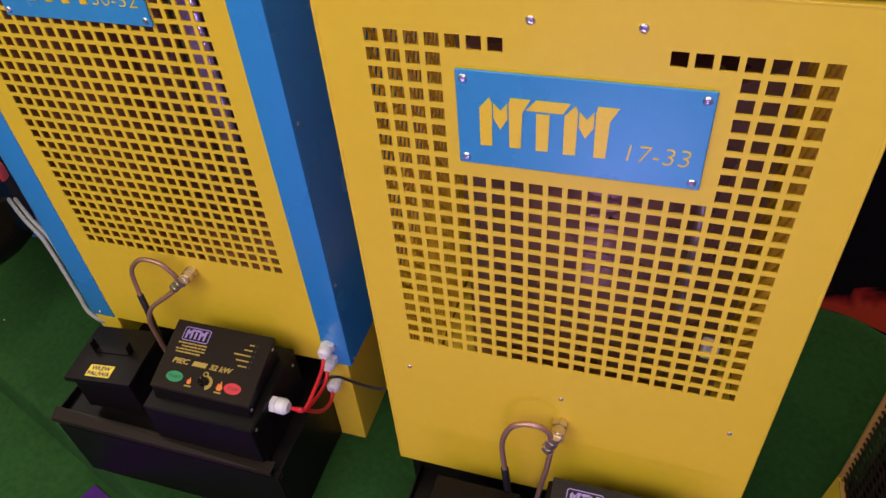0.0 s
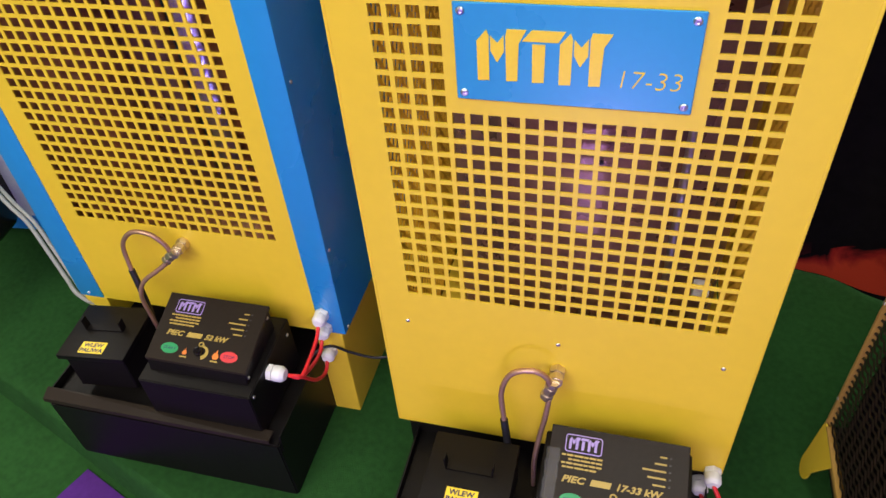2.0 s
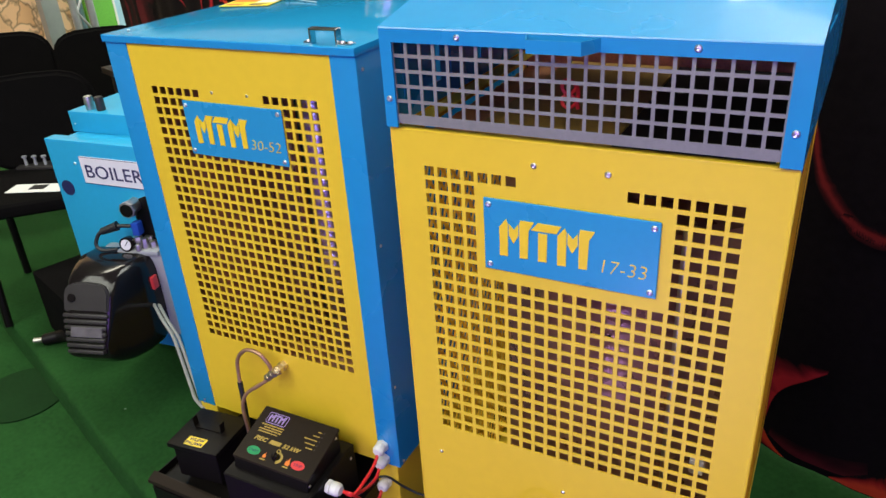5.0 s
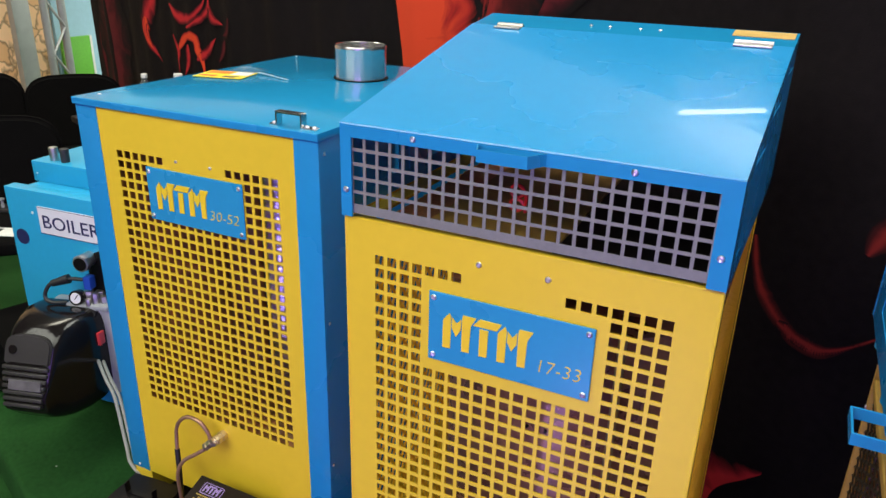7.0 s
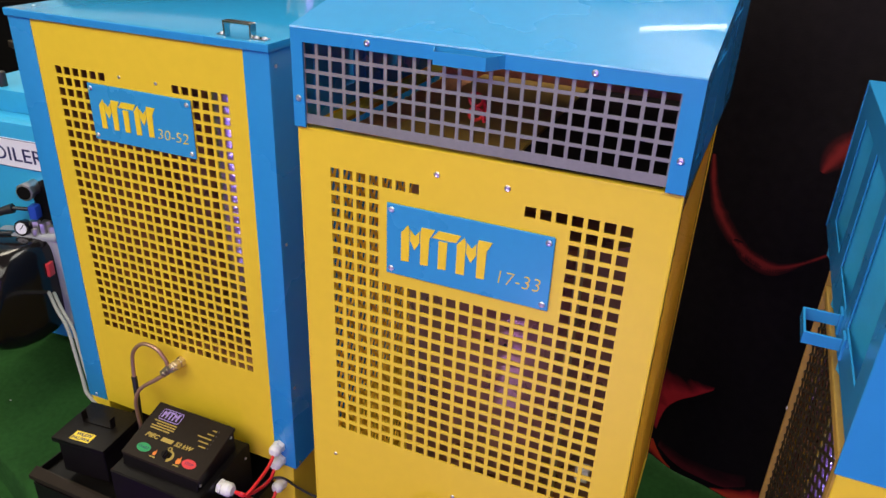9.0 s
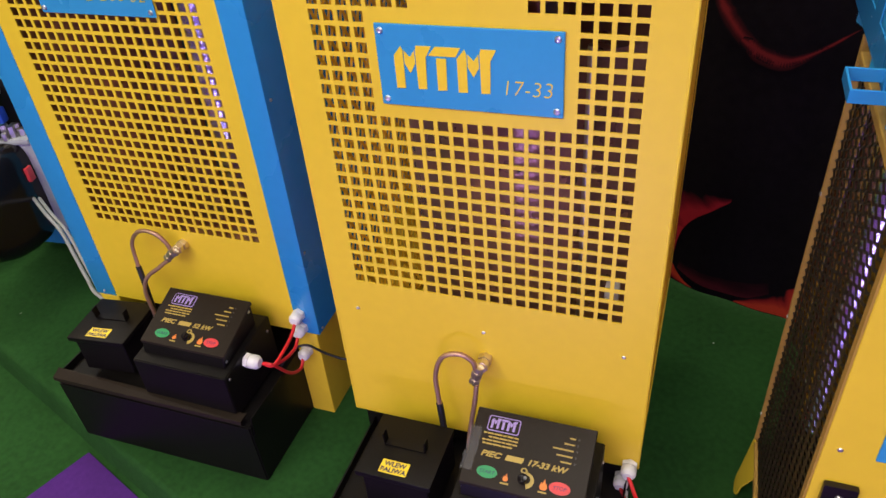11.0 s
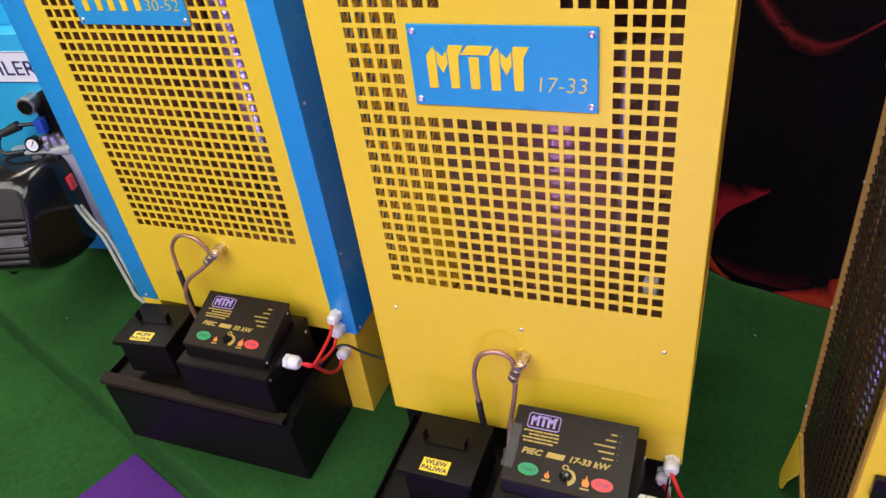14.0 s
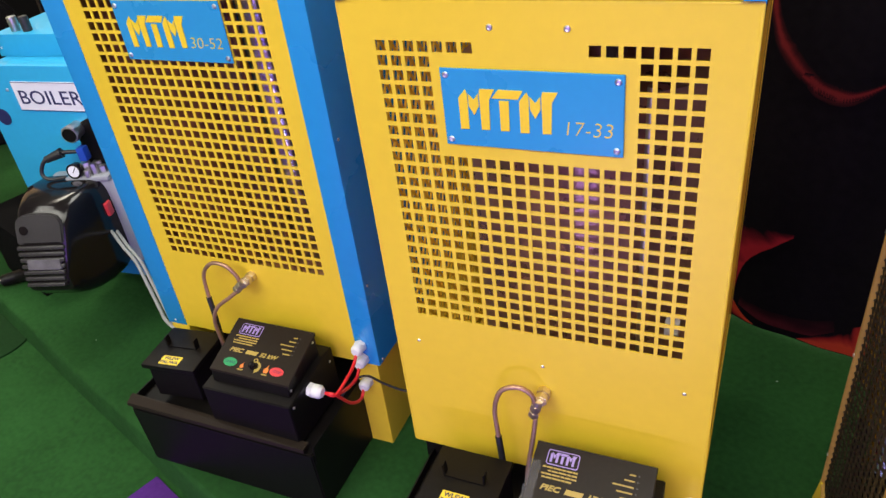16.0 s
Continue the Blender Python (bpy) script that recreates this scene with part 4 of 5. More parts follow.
    part("handle", bm, BLUE, hood, "folded blue sheet handle")
    for x, z in ((-0.156, 1.2405), (0.150, 1.2405), (-0.267, 1.151), (0.264, 1.151)):
        screw(hood, x, -0.0070, z)
    for x in (-0.215, 0.205):
        bm = bmesh.new()
        cyl(bm, 0.004, 0.05, Matrix.Translation((x - 0.01, 0.452, 1.3555)) @ pose(0, 0, 0, 0, 90), seg=12)
        box(bm, x - 0.01, x + 0.04, 0.430, 0.455, 1.3475, 1.3510, 0.0008, 1, Matrix.Translation((0, 0, 0.0028)))
        part("hinge", bm, NICKEL, hood, "bright steel hinge")
    for x in (-0.06, -0.025, 0.03, 0.065):
        screw(hood, x, 0.50, 1.3600, FACE_UP, RIVET)
    bm = bmesh.new()
    prism(bm, [(0.500, 1.3604), (0.500, 1.3610), (0.543, 1.3667), (0.543, 1.3661)], "x", 0.185, 0.272)
    part("sticker", bm, BRASS_STICKER, hood, "yellow warning sticker")
    # the hood spreads slightly towards its hinge
    for ob in [hood] + list(hood.children):
        for v in ob.data.vertices:
            if v.co.x > 0.24 and v.co.y > 0.02:
                v.co.x += 0.0125 * v.co.y / 0.55
    # seen through the grille: a coiled red lead
    bm = bmesh.new()
    tube(bm, [(-0.035 + 0.012 * math.cos(a), 0.10, 1.125 + 0.010 * a / 3 + 0.014 * math.sin(a)) for a in np.linspace(0, 12, 18)], 0.003, 6, 3)
    part("lead", bm, RED_RUBBER, t, "coiled red lead")
    gland(t, Matrix.Translation((0.2595, -0.001, 0.240)) @ pose(0, 0, 0, 90))
    gland(t, Matrix.Translation((0.2480, 0.013, 0.186)) @ pose(0, 0, 0, 90))
    gland(t, Matrix.Translation((0.2500, 0.013, 0.135)) @ pose(0, 0, 0, 90))
    return t


heater_small()

# ---- the larger heater with blue sides ----


def heater_large():
    t = thing("heater", "yellow perforated waste-oil heater with blue corners, sides and lid", "heater", pose(-0.727, 0.147, 0), group="heaters")
    bm = bmesh.new()
    z0 = 0.4885
    xs = hole_lines(-0.244, 0.248, -0.2015, 0.02192, 0.0157, 19)
    zs = hole_lines(0.257, 1.168, z0, PITCH, HOLE, 28)

    def solid(i, j):
        if i % 2 == 0 or j % 2 == 0:
            return True
        c, r = i // 2, 27 - j // 2
        if r == 0:
            return 6 <= c <= 12
        return r <= 5 and 4 <= c <= 14
    perforated(bm, xs, zs, solid, 0.0, 0.0026)
    front = part("front_panel", bm, YELLOW, t, "yellow perforated sheet-steel front")
    for x in (-0.040, 0.0475):
        screw(front, x, 0.0, 1.082, None, RIVET)
    name_plate(t, -0.121, 0.126, 0.9505, 1.0625, -0.0012, "30-52", 0.645)
    for a, b in ((-0.302, -0.2445), (0.2485, 0.302)):
        bm = bmesh.new()
        box(bm, a, b, -0.0015, 0.0035, 0.257, 1.170, 0.0014, 2)
        part("corner_post", bm, BLUE, t)
    for s in (-1, 1):
        bm = bmesh.new()
        box(bm, s * 0.3008 - 0.001, s * 0.3008 + 0.001, 0.0036, 0.745, 0.257, 1.170)
        part("side_panel", bm, BLUE, t, "blue side sheet")
    bm = bmesh.new()
    box(bm, -0.30, 0.30, 0.743, 0.747, 0.257, 1.17)
    part("back_panel", bm, BLUE, t)
    bm = bmesh.new()
    box(bm, -0.30, 0.30, 0.004, 0.743, 0.257, 0.262)
    part("floor_pan", bm, RUSTY, t)
    bm = bmesh.new()
    box(bm, -0.3035, 0.305, -0.0055, 0.750, 1.1690, 1.1835, 0.002, 2)
    lid = part("lid", bm, BLUE_LID, t, "teal-blue glossy lid")
    bm = bmesh.new()
    box(bm, -0.3040, 0.3055, -0.0075, -0.0045, 1.1690, 1.1828, 0.001, 1)
    part("lid_fold", bm, BLUE, lid)
    # bracket handle of flat steel with two bolts
    bm = bmesh.new()
    for x in (0.204, 0.258):
        box(bm, x, x + 0.004, 0.008, 0.024, 1.1835, 1.208, 0.0008, 1)
    box(bm, 0.204, 0.262, 0.008, 0.024, 1.206, 1.210, 0.0008, 1)
    box(bm, 0.190, 0.206, 0.008, 0.024, 1.1835, 1.1865, 0.0008, 1)
    box(bm, 0.260, 0.290, 0.008, 0.024, 1.1835, 1.1865, 0.0008, 1)
    h = part("handle", bm, STAINLESS, lid, "bright flat-steel handle")
    for x in (0.197, 0.268, 0.284):
        screw(h, x, 0.016, 1.1865, FACE_UP)
    # flue stub with a rolled rim in a dark ring
    bm = bmesh.new()
    outer, inner = 0.0615, 0.0600
    rings = []
    for r, z in ((outer, 1.180), (outer, 1.253), (outer + 0.0012, 1.255), (outer + 0.0012, 1.260), (outer, 1.263), (inner, 1.262), (inner, 1.19)):
        rings.append([bm.verts.new((0.059 + r * math.cos(2 * math.pi * k / 48), 0.525 + r * math.sin(2 * math.pi * k / 48), z)) for k in range(48)])
    for a, b in zip(rings, rings[1:]):
        for k in range(48):
            bm.faces.new((a[k], a[(k + 1) % 48], b[(k + 1) % 48], b[k]))
    part("flue", bm, FLUE_STEEL, lid, "shiny stainless flue stub")
    bm = bmesh.new()
    cyl(bm, 0.0665, 0.002, Matrix.Translation((0.059, 0.525, 1.184)), seg=48)
    part("flue_ring", bm, BLACK, lid)
    for x, y in ((-0.270, 0.035), (-0.282, 0.722), (0.285, 0.722)):
        screw(lid, x, y, 1.1845, FACE_UP, RIVET)
    for y, z in ((0.016, 1.143), (0.014, 0.806), (0.010, 0.473), (0.014, 0.266)):
        screw(t, 0.3025, y, z, FACE_RIGHT, RIVET)
    screw(t, -0.277, -0.0015, 0.268, None, RIVET)
    # yellow base: two box legs and a rear rail
    for a, b in ((-0.296, -0.240), (0.236, 0.293)):
        bm = bmesh.new()
        box(bm, a, b, 0.0, 0.74, 0.0, 0.2565, 0.0015, 1)
        part("base_leg", bm, YELLOW, t, "yellow sheet-steel base")
    # inside
    bm = bmesh.new()
    cyl(bm, 0.12, 0.72, Matrix.Translation((-0.16, 0.42, 0.262)), seg=48)
    part("drum", bm, DRUM, t, "stainless steel burner drum")
    bm = bmesh.new()
    cyl(bm, 0.070, 0.80, Matrix.Translation((-0.044, 0.317, 0.262)), seg=40)
    part("heat_tube", bm, TUBE, t, "bright steel tube")
    bm = bmesh.new()
    box(bm, -0.29, 0.29, 0.55, 0.556, 0.27, 1.15)
    part("baffle", bm, RUSTY, t, "dark scaled steel baffle")
    for x in (-0.292, 0.290):
        bm = bmesh.new()
        box(bm, x, x + 0.002, 0.03, 0.55, 0.263, 1.16)
        part("liner", bm, RUSTY, t, "brown scaled steel liner")
    gland(t, Matrix.Translation((0.264, -0.0015, 0.312)) @ pose(0, 0, 0, 90))
    gland(t, Matrix.Translation((0.264, -0.0015, 0.274)) @ pose(0, 0, 0, 90))
    gland(t, Matrix.Translation((0.262, 0.0, 0.204)) @ pose(0, 0, 0, 90))
    return t


heater_large()

# ---- tanks, controllers, pipes and cables in front of the heaters ----
for cx, fy, kw in ((0.0, 0.0, "17-33 kW"), (-0.727, 0.147, "52 kW")):
    tank(pose(cx + (0.020 if cx == 0 else 0.0), fy, 0), "black sheet-steel fuel tank pushed under the heater")
    filler(pose(cx - (0.115 if cx == 0 else 0.156), fy - (0.058 if cx == 0 else 0.052), 0.2, 0, 0, 0 if cx == 0 else 6))
    control_box(pose(cx + (0.105 if cx == 0 else 0.091), fy - 0.058, 0.188), kw, "black burner controller with printed sloping panel, on the fuel tank")

pipework(pose(0.002, 0.0, 0.438), (pose(0, 0, 0, 0, 195), pose(0, 0, 0, 0, 190), [(-0.008, -0.034, 0.002), (-0.014, -0.034, 0.020), (-0.036, -0.036, 0.032), (-0.066, -0.038, 0.018), (-0.080, -0.040, -0.026), (-0.077, -0.044, -0.080), (-0.071, -0.050, -0.135), (-0.062, -0.056, -0.235)]), [(-0.008, -0.034, -0.035), (-0.012, -0.038, -0.075), (-0.020, -0.042, -0.13), (-0.026, -0.048, -0.19), (-0.026, -0.052, -0.26)], "tarnished copper fuel pipes with a brass valve on the heater")
pipework(pose(-0.713, 0.147, 0.457), (pose(0, 0, 0, 0, 225), pose(0, 0, 0, 0, 190), [(-0.011, -0.032, 0.004), (-0.014, -0.034, 0.021), (-0.034, -0.036, 0.044), (-0.072, -0.036, 0.044), (-0.104, -0.036, 0.010), (-0.108, -0.040, -0.042), (-0.101, -0.048, -0.092), (-0.098, -0.056, -0.185)]), [(-0.026, -0.036, -0.026), (-0.047, -0.044, -0.042), (-0.080, -0.054, -0.068), (-0.097, -0.058, -0.107), (-0.094, -0.060, -0.16), (-0.090, -0.060, -0.225)], "tarnished copper fuel pipes with a brass valve on the heater")

# red leads from each controller's gland up to the heater's glands
a = Vector((-0.4830, 0.011, 0.286))
for q, sag in (((-0.463, 0.116, 0.306), 0.010), ((-0.463, 0.116, 0.268), 0.014), ((-0.465, 0.118, 0.202), 0.026)):
    q = Vector(q)
    hose("red_lead", "red silicone lead between controller and heater", [a, a + Vector((0.022, 0.004, -0.003)), (a + q) / 2 + Vector((0.014, -0.006, -sag)), q + Vector((0.002, -0.018, -0.014)), q + Vector((0, 0.006, 0))], 0.0037, RED_RUBBER, group="red leads")
for way in (((0.272, -0.132, 0.278), (0.287, -0.090, 0.245), (0.276, -0.052, 0.224), (0.2595, -0.026, 0.240)), ((0.274, -0.132, 0.272), (0.286, -0.090, 0.200), (0.268, -0.045, 0.166), (0.248, -0.012, 0.186)), ((0.278, -0.136, 0.262), (0.300, -0.110, 0.170), (0.278, -0.055, 0.112), (0.250, -0.012, 0.135))):
    hose("red_lead", "red silicone lead between controller and heater", [(0.2560, -0.136, 0.286)] + list(way), 0.0037, RED_RUBBER, group="red leads")
hose("black_cable", "thin black cable running between the two heaters", [(-0.505, 0.09, 0.195), (-0.485, 0.118, 0.222), (-0.455, 0.132, 0.232), (-0.425, 0.145, 0.205), (-0.38, 0.16, 0.18), (-0.33, 0.18, 0.175), (-0.27, 0.2, 0.16)], 0.0027, BLACK_RUBBER)
for k in (0, 1):
    o = Vector((0.010 * k, 0.008 * k, -0.004 * k))
    hose("white_cable", "off-white twin cable hanging from the burner to the floor", [Vector(p) + o for p in ((-1.36, 0.34, 0.36), (-1.275, 0.29, 0.355), (-1.210, 0.26, 0.332), (-1.150, 0.222, 0.285), (-1.095, 0.185, 0.257), (-1.040, 0.150, 0.246), (-1.000, 0.165, 0.215), (-0.95, 0.3, 0.12), (-0.9, 0.5, 0.007))], 0.0047, WHITE_CABLE, group="white cables")

# ---- boiler and its burner ----


def boiler():
    t = thing("boiler", "light-blue steel boiler with a lettered door", "boiler", pose(-1.46, 0.42, 0, 0, 0, 5))
    bm = bmesh.new()
    box(bm, -0.24, 0.32, 0.045, 0.62, 0.10, 0.80, 0.004)
    part("body", bm, BOILER_BLUE, t)
    bm = bmesh.new()
    box(bm, -0.263, 0.24, 0.0, 0.04, 0.24, 0.811, 0.005, 2)
    door = part("door", bm, BOILER_BLUE, t, "light-blue sheet-steel door")
    bm = bmesh.new()
    box(bm, -0.255, 0.30, 0.10, 0.42, 0.80, 0.863, 0.003)
    part("control_housing", bm, BOILER_BLUE, t)
    for x, mat in ((-0.192, NICKEL), (-0.150, GREY_PLASTIC)):
        bm = bmesh.new()
        cyl(bm, 0.013, 0.042, Matrix.Translation((x, 0.130, 0.862)), seg=20, bevel=0.003)
        part("stub", bm, mat, t, "short round pipe stub")
    screw(t, -0.238, 0.10, 0.825, None, RIVET)
    screw(door, -0.165, 0.0, 0.742)
    bm = bmesh.new()
    box(bm, -0.141, 0.145, -0.004, 0.0, 0.684, 0.767, 0.0008, 1)
    sign = part("sign", bm, WHITE_PRINT, door, "white sign lettered in navy")
    bm = bmesh.new()
    for a, b in ((0.7648, 0.7665), (0.6845, 0.6862)):
        box(bm, -0.140, 0.144, -0.0046, -0.0038, a, b)
    part("border", bm, NAVY_PRINT, sign)
    part("lettering", text_mesh("BOILER", 0.056, NAVY_PRINT, depth=0.0008, bold=0.0002, wide=1.19), NAVY_PRINT, sign, at=Matrix.Translation((-0.130, -0.0044, 0.704)))
    bm = bmesh.new()
    cyl(bm, 0.024, 0.003, Matrix.Translation((-0.222, 0.001, 0.660)) @ pose(0, 0, 0, 90), seg=24)
    part("hole_plug", bm, NAVY_PRINT, door, "dark round plug")
    bm = bmesh.new()
    pts = [(0.02, 0.35), (0.15, 0.35)] + [(0.085 + 0.065 * math.cos(radians(a)), 0.60 + 0.065 * math.sin(radians(a))) for a in range(0, 181, 15)]
    prism(bm, pts, "y", -0.004, 0.0)
    part("burner_opening", bm, BLACK, door, "dark arched burner opening")
    for x in (-0.22, 0.22):
        bm = bmesh.new()
        box(bm, x - 0.02, x + 0.02, 0.20, 0.60, 0.0, 0.101, 0.002)
        part("foot", bm, BLACK, t)
    return t


def burner():
    t = thing("burner", "black oil burner with ribbed plastic cover, mounted on the boiler", "burner", pose(-1.475, 0.365, 0, 0, 0, 17))
    # cover: sections from the boiler towards the viewer, rounded in x and z
    bm = bmesh.new()
    sections = [(0.03, -0.125, 0.108, 0.235, 0.500), (-0.04, -0.120, 0.108, 0.218, 0.512), (-0.09, -0.106, 0.094, 0.215, 0.508), (-0.135, -0.094, 0.074, 0.220, 0.494), (-0.165, -0.090, 0.062, 0.232, 0.458), (-0.195, -0.087, 0.055, 0.250, 0.392), (-0.222, -0.080, 0.048, 0.280, 0.330)]
    rings = []
    for y, xa, xb, za, zb in sections:
        ring = []
        for k in range(32):
            a = 2 * math.pi * k / 32
            c, s = math.cos(a), math.sin(a)
            px = math.copysign(abs(c) ** 0.30, c)
            pz = math.copysign(abs(s) ** 0.30, s)
            ring.append(bm.verts.new(((xa + xb) / 2 + px * (xb - xa) / 2, y, (za + zb) / 2 + pz * (zb - za) / 2)))
        rings.append(ring)
    for a, b in zip(rings, rings[1:]):
        for k in range(32):
            bm.faces.new((a[k], a[(k + 1) % 32], b[(k + 1) % 32], b[k]))
    bm.faces.new(rings[0][::-1])
    bm.faces.new(rings[-1])
    part("cover", bm, BLACK_GLOSS, t, "glossy black moulded cover")
    # grey front with ribs, lying on the sloping face
    lean = Matrix.Translation((-0.016, -0.1900, 0.390)) @ pose(0, 0, 0, -22.6)
    bm = bmesh.new()
    arch = [(-0.070, 0.018), (-0.070, 0.070), (-0.062, 0.088), (-0.040, 0.098), (0.0, 0.101), (0.040, 0.098), (0.060, 0.088), (0.068, 0.070), (0.066, 0.018)]
    prism(bm, arch, "y", -0.008, 0.035)
    bmesh.ops.bevel(bm, geom=bm.edges[:], offset=0.004, segments=2, affect="EDGES")
    bmesh.ops.transform(bm, matrix=lean, verts=bm.verts[:])
    part("front_plate", bm, GREY_PLASTIC, t, "grey plastic front plate")
    for k in range(7):
        bm = bmesh.new()
        z = 0.013 - 0.0168 * k
        box(bm, -0.071 + 0.0022 * k, 0.066 - 0.0022 * k, -0.011, 0.04, z - 0.0105, z, 0.003, 2, lean)
        part("rib", bm, GREY_PLASTIC, t)
    bm = bmesh.new()
    box(bm, -0.046, 0.050, -0.0125, 0.0, -0.052, -0.024, 0.001, 1, lean)
    part("badge", bm, STEEL_DARK, t, "worn grey badge")
    bm = bmesh.new()
    cyl(bm, 0.012, 0.004, lean @ Matrix.Translation((-0.043, -0.007, 0.056)) @ pose(0, 0, 0, 90), seg=20)
    part("port", bm, BLACK_GLOSS, t)
    bm = bmesh.new()
    box(bm, -0.075, 0.160, -0.012, 0.062, 0.225, 0.500, 0.008, 2)
    part("flange_housing", bm, SILVER_PAINT, t, "silver-grey cast housing")
    bm = bmesh.new()
    box(bm, 0.0, 0.13, -0.02, 0.055, 0.498, 0.514, 0.006, 2)
    part("top_plate", bm, SILVER_PAINT, t)
    bm = bmesh.new()
    box(bm, 0.100, 0.114, -0.050, -0.026, 0.405, 0.445, 0.003, 2)
    part("reset_button", bm, RED_PRINT, t, "red button")
    # fittings on top
    bm = bmesh.new()
    m = Matrix.Translation((0.060, 0.045, 0.636)) @ pose(0, 0, 0, 90)
    cyl(bm, 0.021, 0.05, m, seg=24)
    cyl(bm, 0.025, 0.018, m @ Matrix.Translation((0, 0, 0.035)), seg=8, bevel=0.002)
    part("pipe_union", bm, NICKEL, t, "nickel pipe union")
    bm = bmesh.new()
    cyl(bm, 0.019, 0.004, m @ Matrix.Translation((0, 0, 0.0515)), seg=24)
    part("bore", bm, BLACK, t)
    bm = bmesh.new()
    box(bm, 0.052, 0.075, 0.0, 0.028, 0.552, 0.592, 0.005, 2)
    part("solenoid", bm, SOLENOID_BLUE, t, "blue solenoid coil")
    bm = bmesh.new()
    m = Matrix.Translation((0.034, 0.005, 0.528)) @ pose(0, 0, 0, 80)
    cyl(bm, 0.022, 0.022, m, seg=28, bevel=0.002)
    gauge = part("gauge", bm, BLACK_GLOSS, t, "small round pressure gauge")
    bm = bmesh.new()
    cyl(bm, 0.0160, 0.001, m @ Matrix.Translation((0, 0, 0.0217)), seg=28)
    part("dial", bm, WHITE_PRINT, gauge, "white dial")
    bm = bmesh.new()
    box(bm, -0.001, 0.001, -0.004, 0.014, 0.0, 0.0012, m=m @ Matrix.Translation((0, 0, 0.0225)) @ pose(0, 0, 0, 0, 0, -35))
    part("needle", bm, BLACK, gauge)
    for x, y, z, r, h in ((0.058, 0.012, 0.512, 0.013, 0.034), (0.085, 0.0, 0.512, 0.010, 0.034), (0.082, 0.03, 0.512, 0.014, 0.028), (0.105, 0.01, 0.512, 0.011, 0.022), (0.12, 0.03, 0.512, 0.008, 0.03), (0.070, -0.014, 0.512, 0.008, 0.02)):
        bm = bmesh.new()
        cyl(bm, r, h, Matrix.Translation((x, y, z)), seg=6, bevel=0.001)
        part("fitting", bm, NICKEL, t)
    bm = bmesh.new()
    tube(bm, [(0.048, 0.01, 0.580), (0.005, 0.0, 0.582), (-0.04, -0.01, 0.568), (-0.058, -0.02, 0.536), (-0.042, -0.025, 0.517), (0.0, -0.012, 0.514)], 0.0055, 10, 8)
    part("lead", bm, BLACK_RUBBER, t)
    bm = bmesh.new()
    tube(bm, [(0.010, 0.002, 0.583), (-0.038, -0.008, 0.568)], (0.014, 0.010), 12, 4)
    part("boot", bm, BLACK_RUBBER, t)
    return t


boiler()
burner()


def drum_box():
    """Dark carton behind the burner, standing on the platform beside the boiler."""
    t = thing("carton", "dark cardboard carton standing on the carpet beside the boiler", "box", pose(-2.00, 0.53, 0, 0, 0, -18))
    bm = bmesh.new()
    box(bm, -0.13, 0.18, -0.10, 0.16, 0.0, 0.235, 0.004)
    part("body", bm, CHAIR_CLOTH, t)
    bm = bmesh.new()
    box(bm, -0.13, 0.18, -0.10, 0.16, 0.236, 0.239, 0.001, 1, pose(0, 0, 0, 0, 1, 0))
    part("flap", bm, CHAIR_CLOTH, t)


drum_box()
t = thing("spray_lance", "black handled nozzle with a metal tip lying by the boiler", "nozzle", pose(-2.024, 0.411, 0.024, 0, 0, 30))
bm = bmesh.new()
tube(bm, [(-0.05, 0, 0.0), (-0.030, 0.004, 0.002), (0.0, 0.010, 0.004), (0.035, 0.004, 0.010), (0.060, -0.012, 0.012)], (0.020, 0.024), 14, 6)
part("grip", bm, BLACK, t)
bm = bmesh.new()
cyl(bm, 0.010, 0.03, Matrix.Translation((-0.055, 0, 0.0)) @ pose(0, 0, 0, 0, -90), seg=14)
part("tip", bm, NICKEL, t, "metal tip")
bm = bmesh.new()
tube(bm, [(0.055, -0.010, 0.012), (0.085, 0.004, 0.020), (0.105, 0.030, 0.006), (0.135, 0.045, -0.012), (0.16, 0.09, -0.018)], 0.006, 10, 6)
part("hose", bm, BLACK_RUBBER, t)

# ---- chairs and the corner behind ----


def chair():
    """Padded stacking chair. Origin on the floor below the seat's middle, facing -y."""
    t = thing("chair", "black padded stacking chair with black metal legs", "chair", group="chairs")
    bm = bmesh.new()
    box(bm, -0.24, 0.24, -0.22, 0.22, 0.42, 0.475, 0.022, 3)
    part("seat", bm, CHAIR_CLOTH, t)
    bm = bmesh.new()
    n = 24
    outline = []
    for k in range(n):
        a = 2 * math.pi * k / n
        c, s = math.cos(a), math.sin(a)
        outline.append((0.235 * math.copysign(abs(c) ** 0.55, c), 0.645 + 0.185 * math.copysign(abs(s) ** 0.6, s)))
    prism(bm, outline, "y", 0.20, 0.245)
    bmesh.ops.bevel(bm, geom=[e for e in bm.edges if abs(e.verts[0].co.y - e.verts[1].co.y) < 1e-5], offset=0.015, segments=3, affect="EDGES")
    for v in bm.verts:
        v.co.y += 0.10 * (v.co.z - 0.45) - 0.25 * v.co.x * v.co.x
    part("backrest", bm, CHAIR_CLOTH, t)
    for sx in (-1, 1):
        bm = bmesh.new()
        tube(bm, [(sx * 0.225, -0.21, 0.0), (sx * 0.215, -0.19, 0.25), (sx * 0.21, -0.16, 0.425)], 0.015, 10, 5)
        part("leg", bm, BLACK, t)
        bm = bmesh.new()
        tube(bm, [(sx * 0.225, 0.25, 0.0), (sx * 0.215, 0.22, 0.25), (sx * 0.21, 0.215, 0.45), (sx * 0.205, 0.245, 0.62)], 0.015, 10, 5)
        part("leg", bm, BLACK, t)
    return t


c = chair()
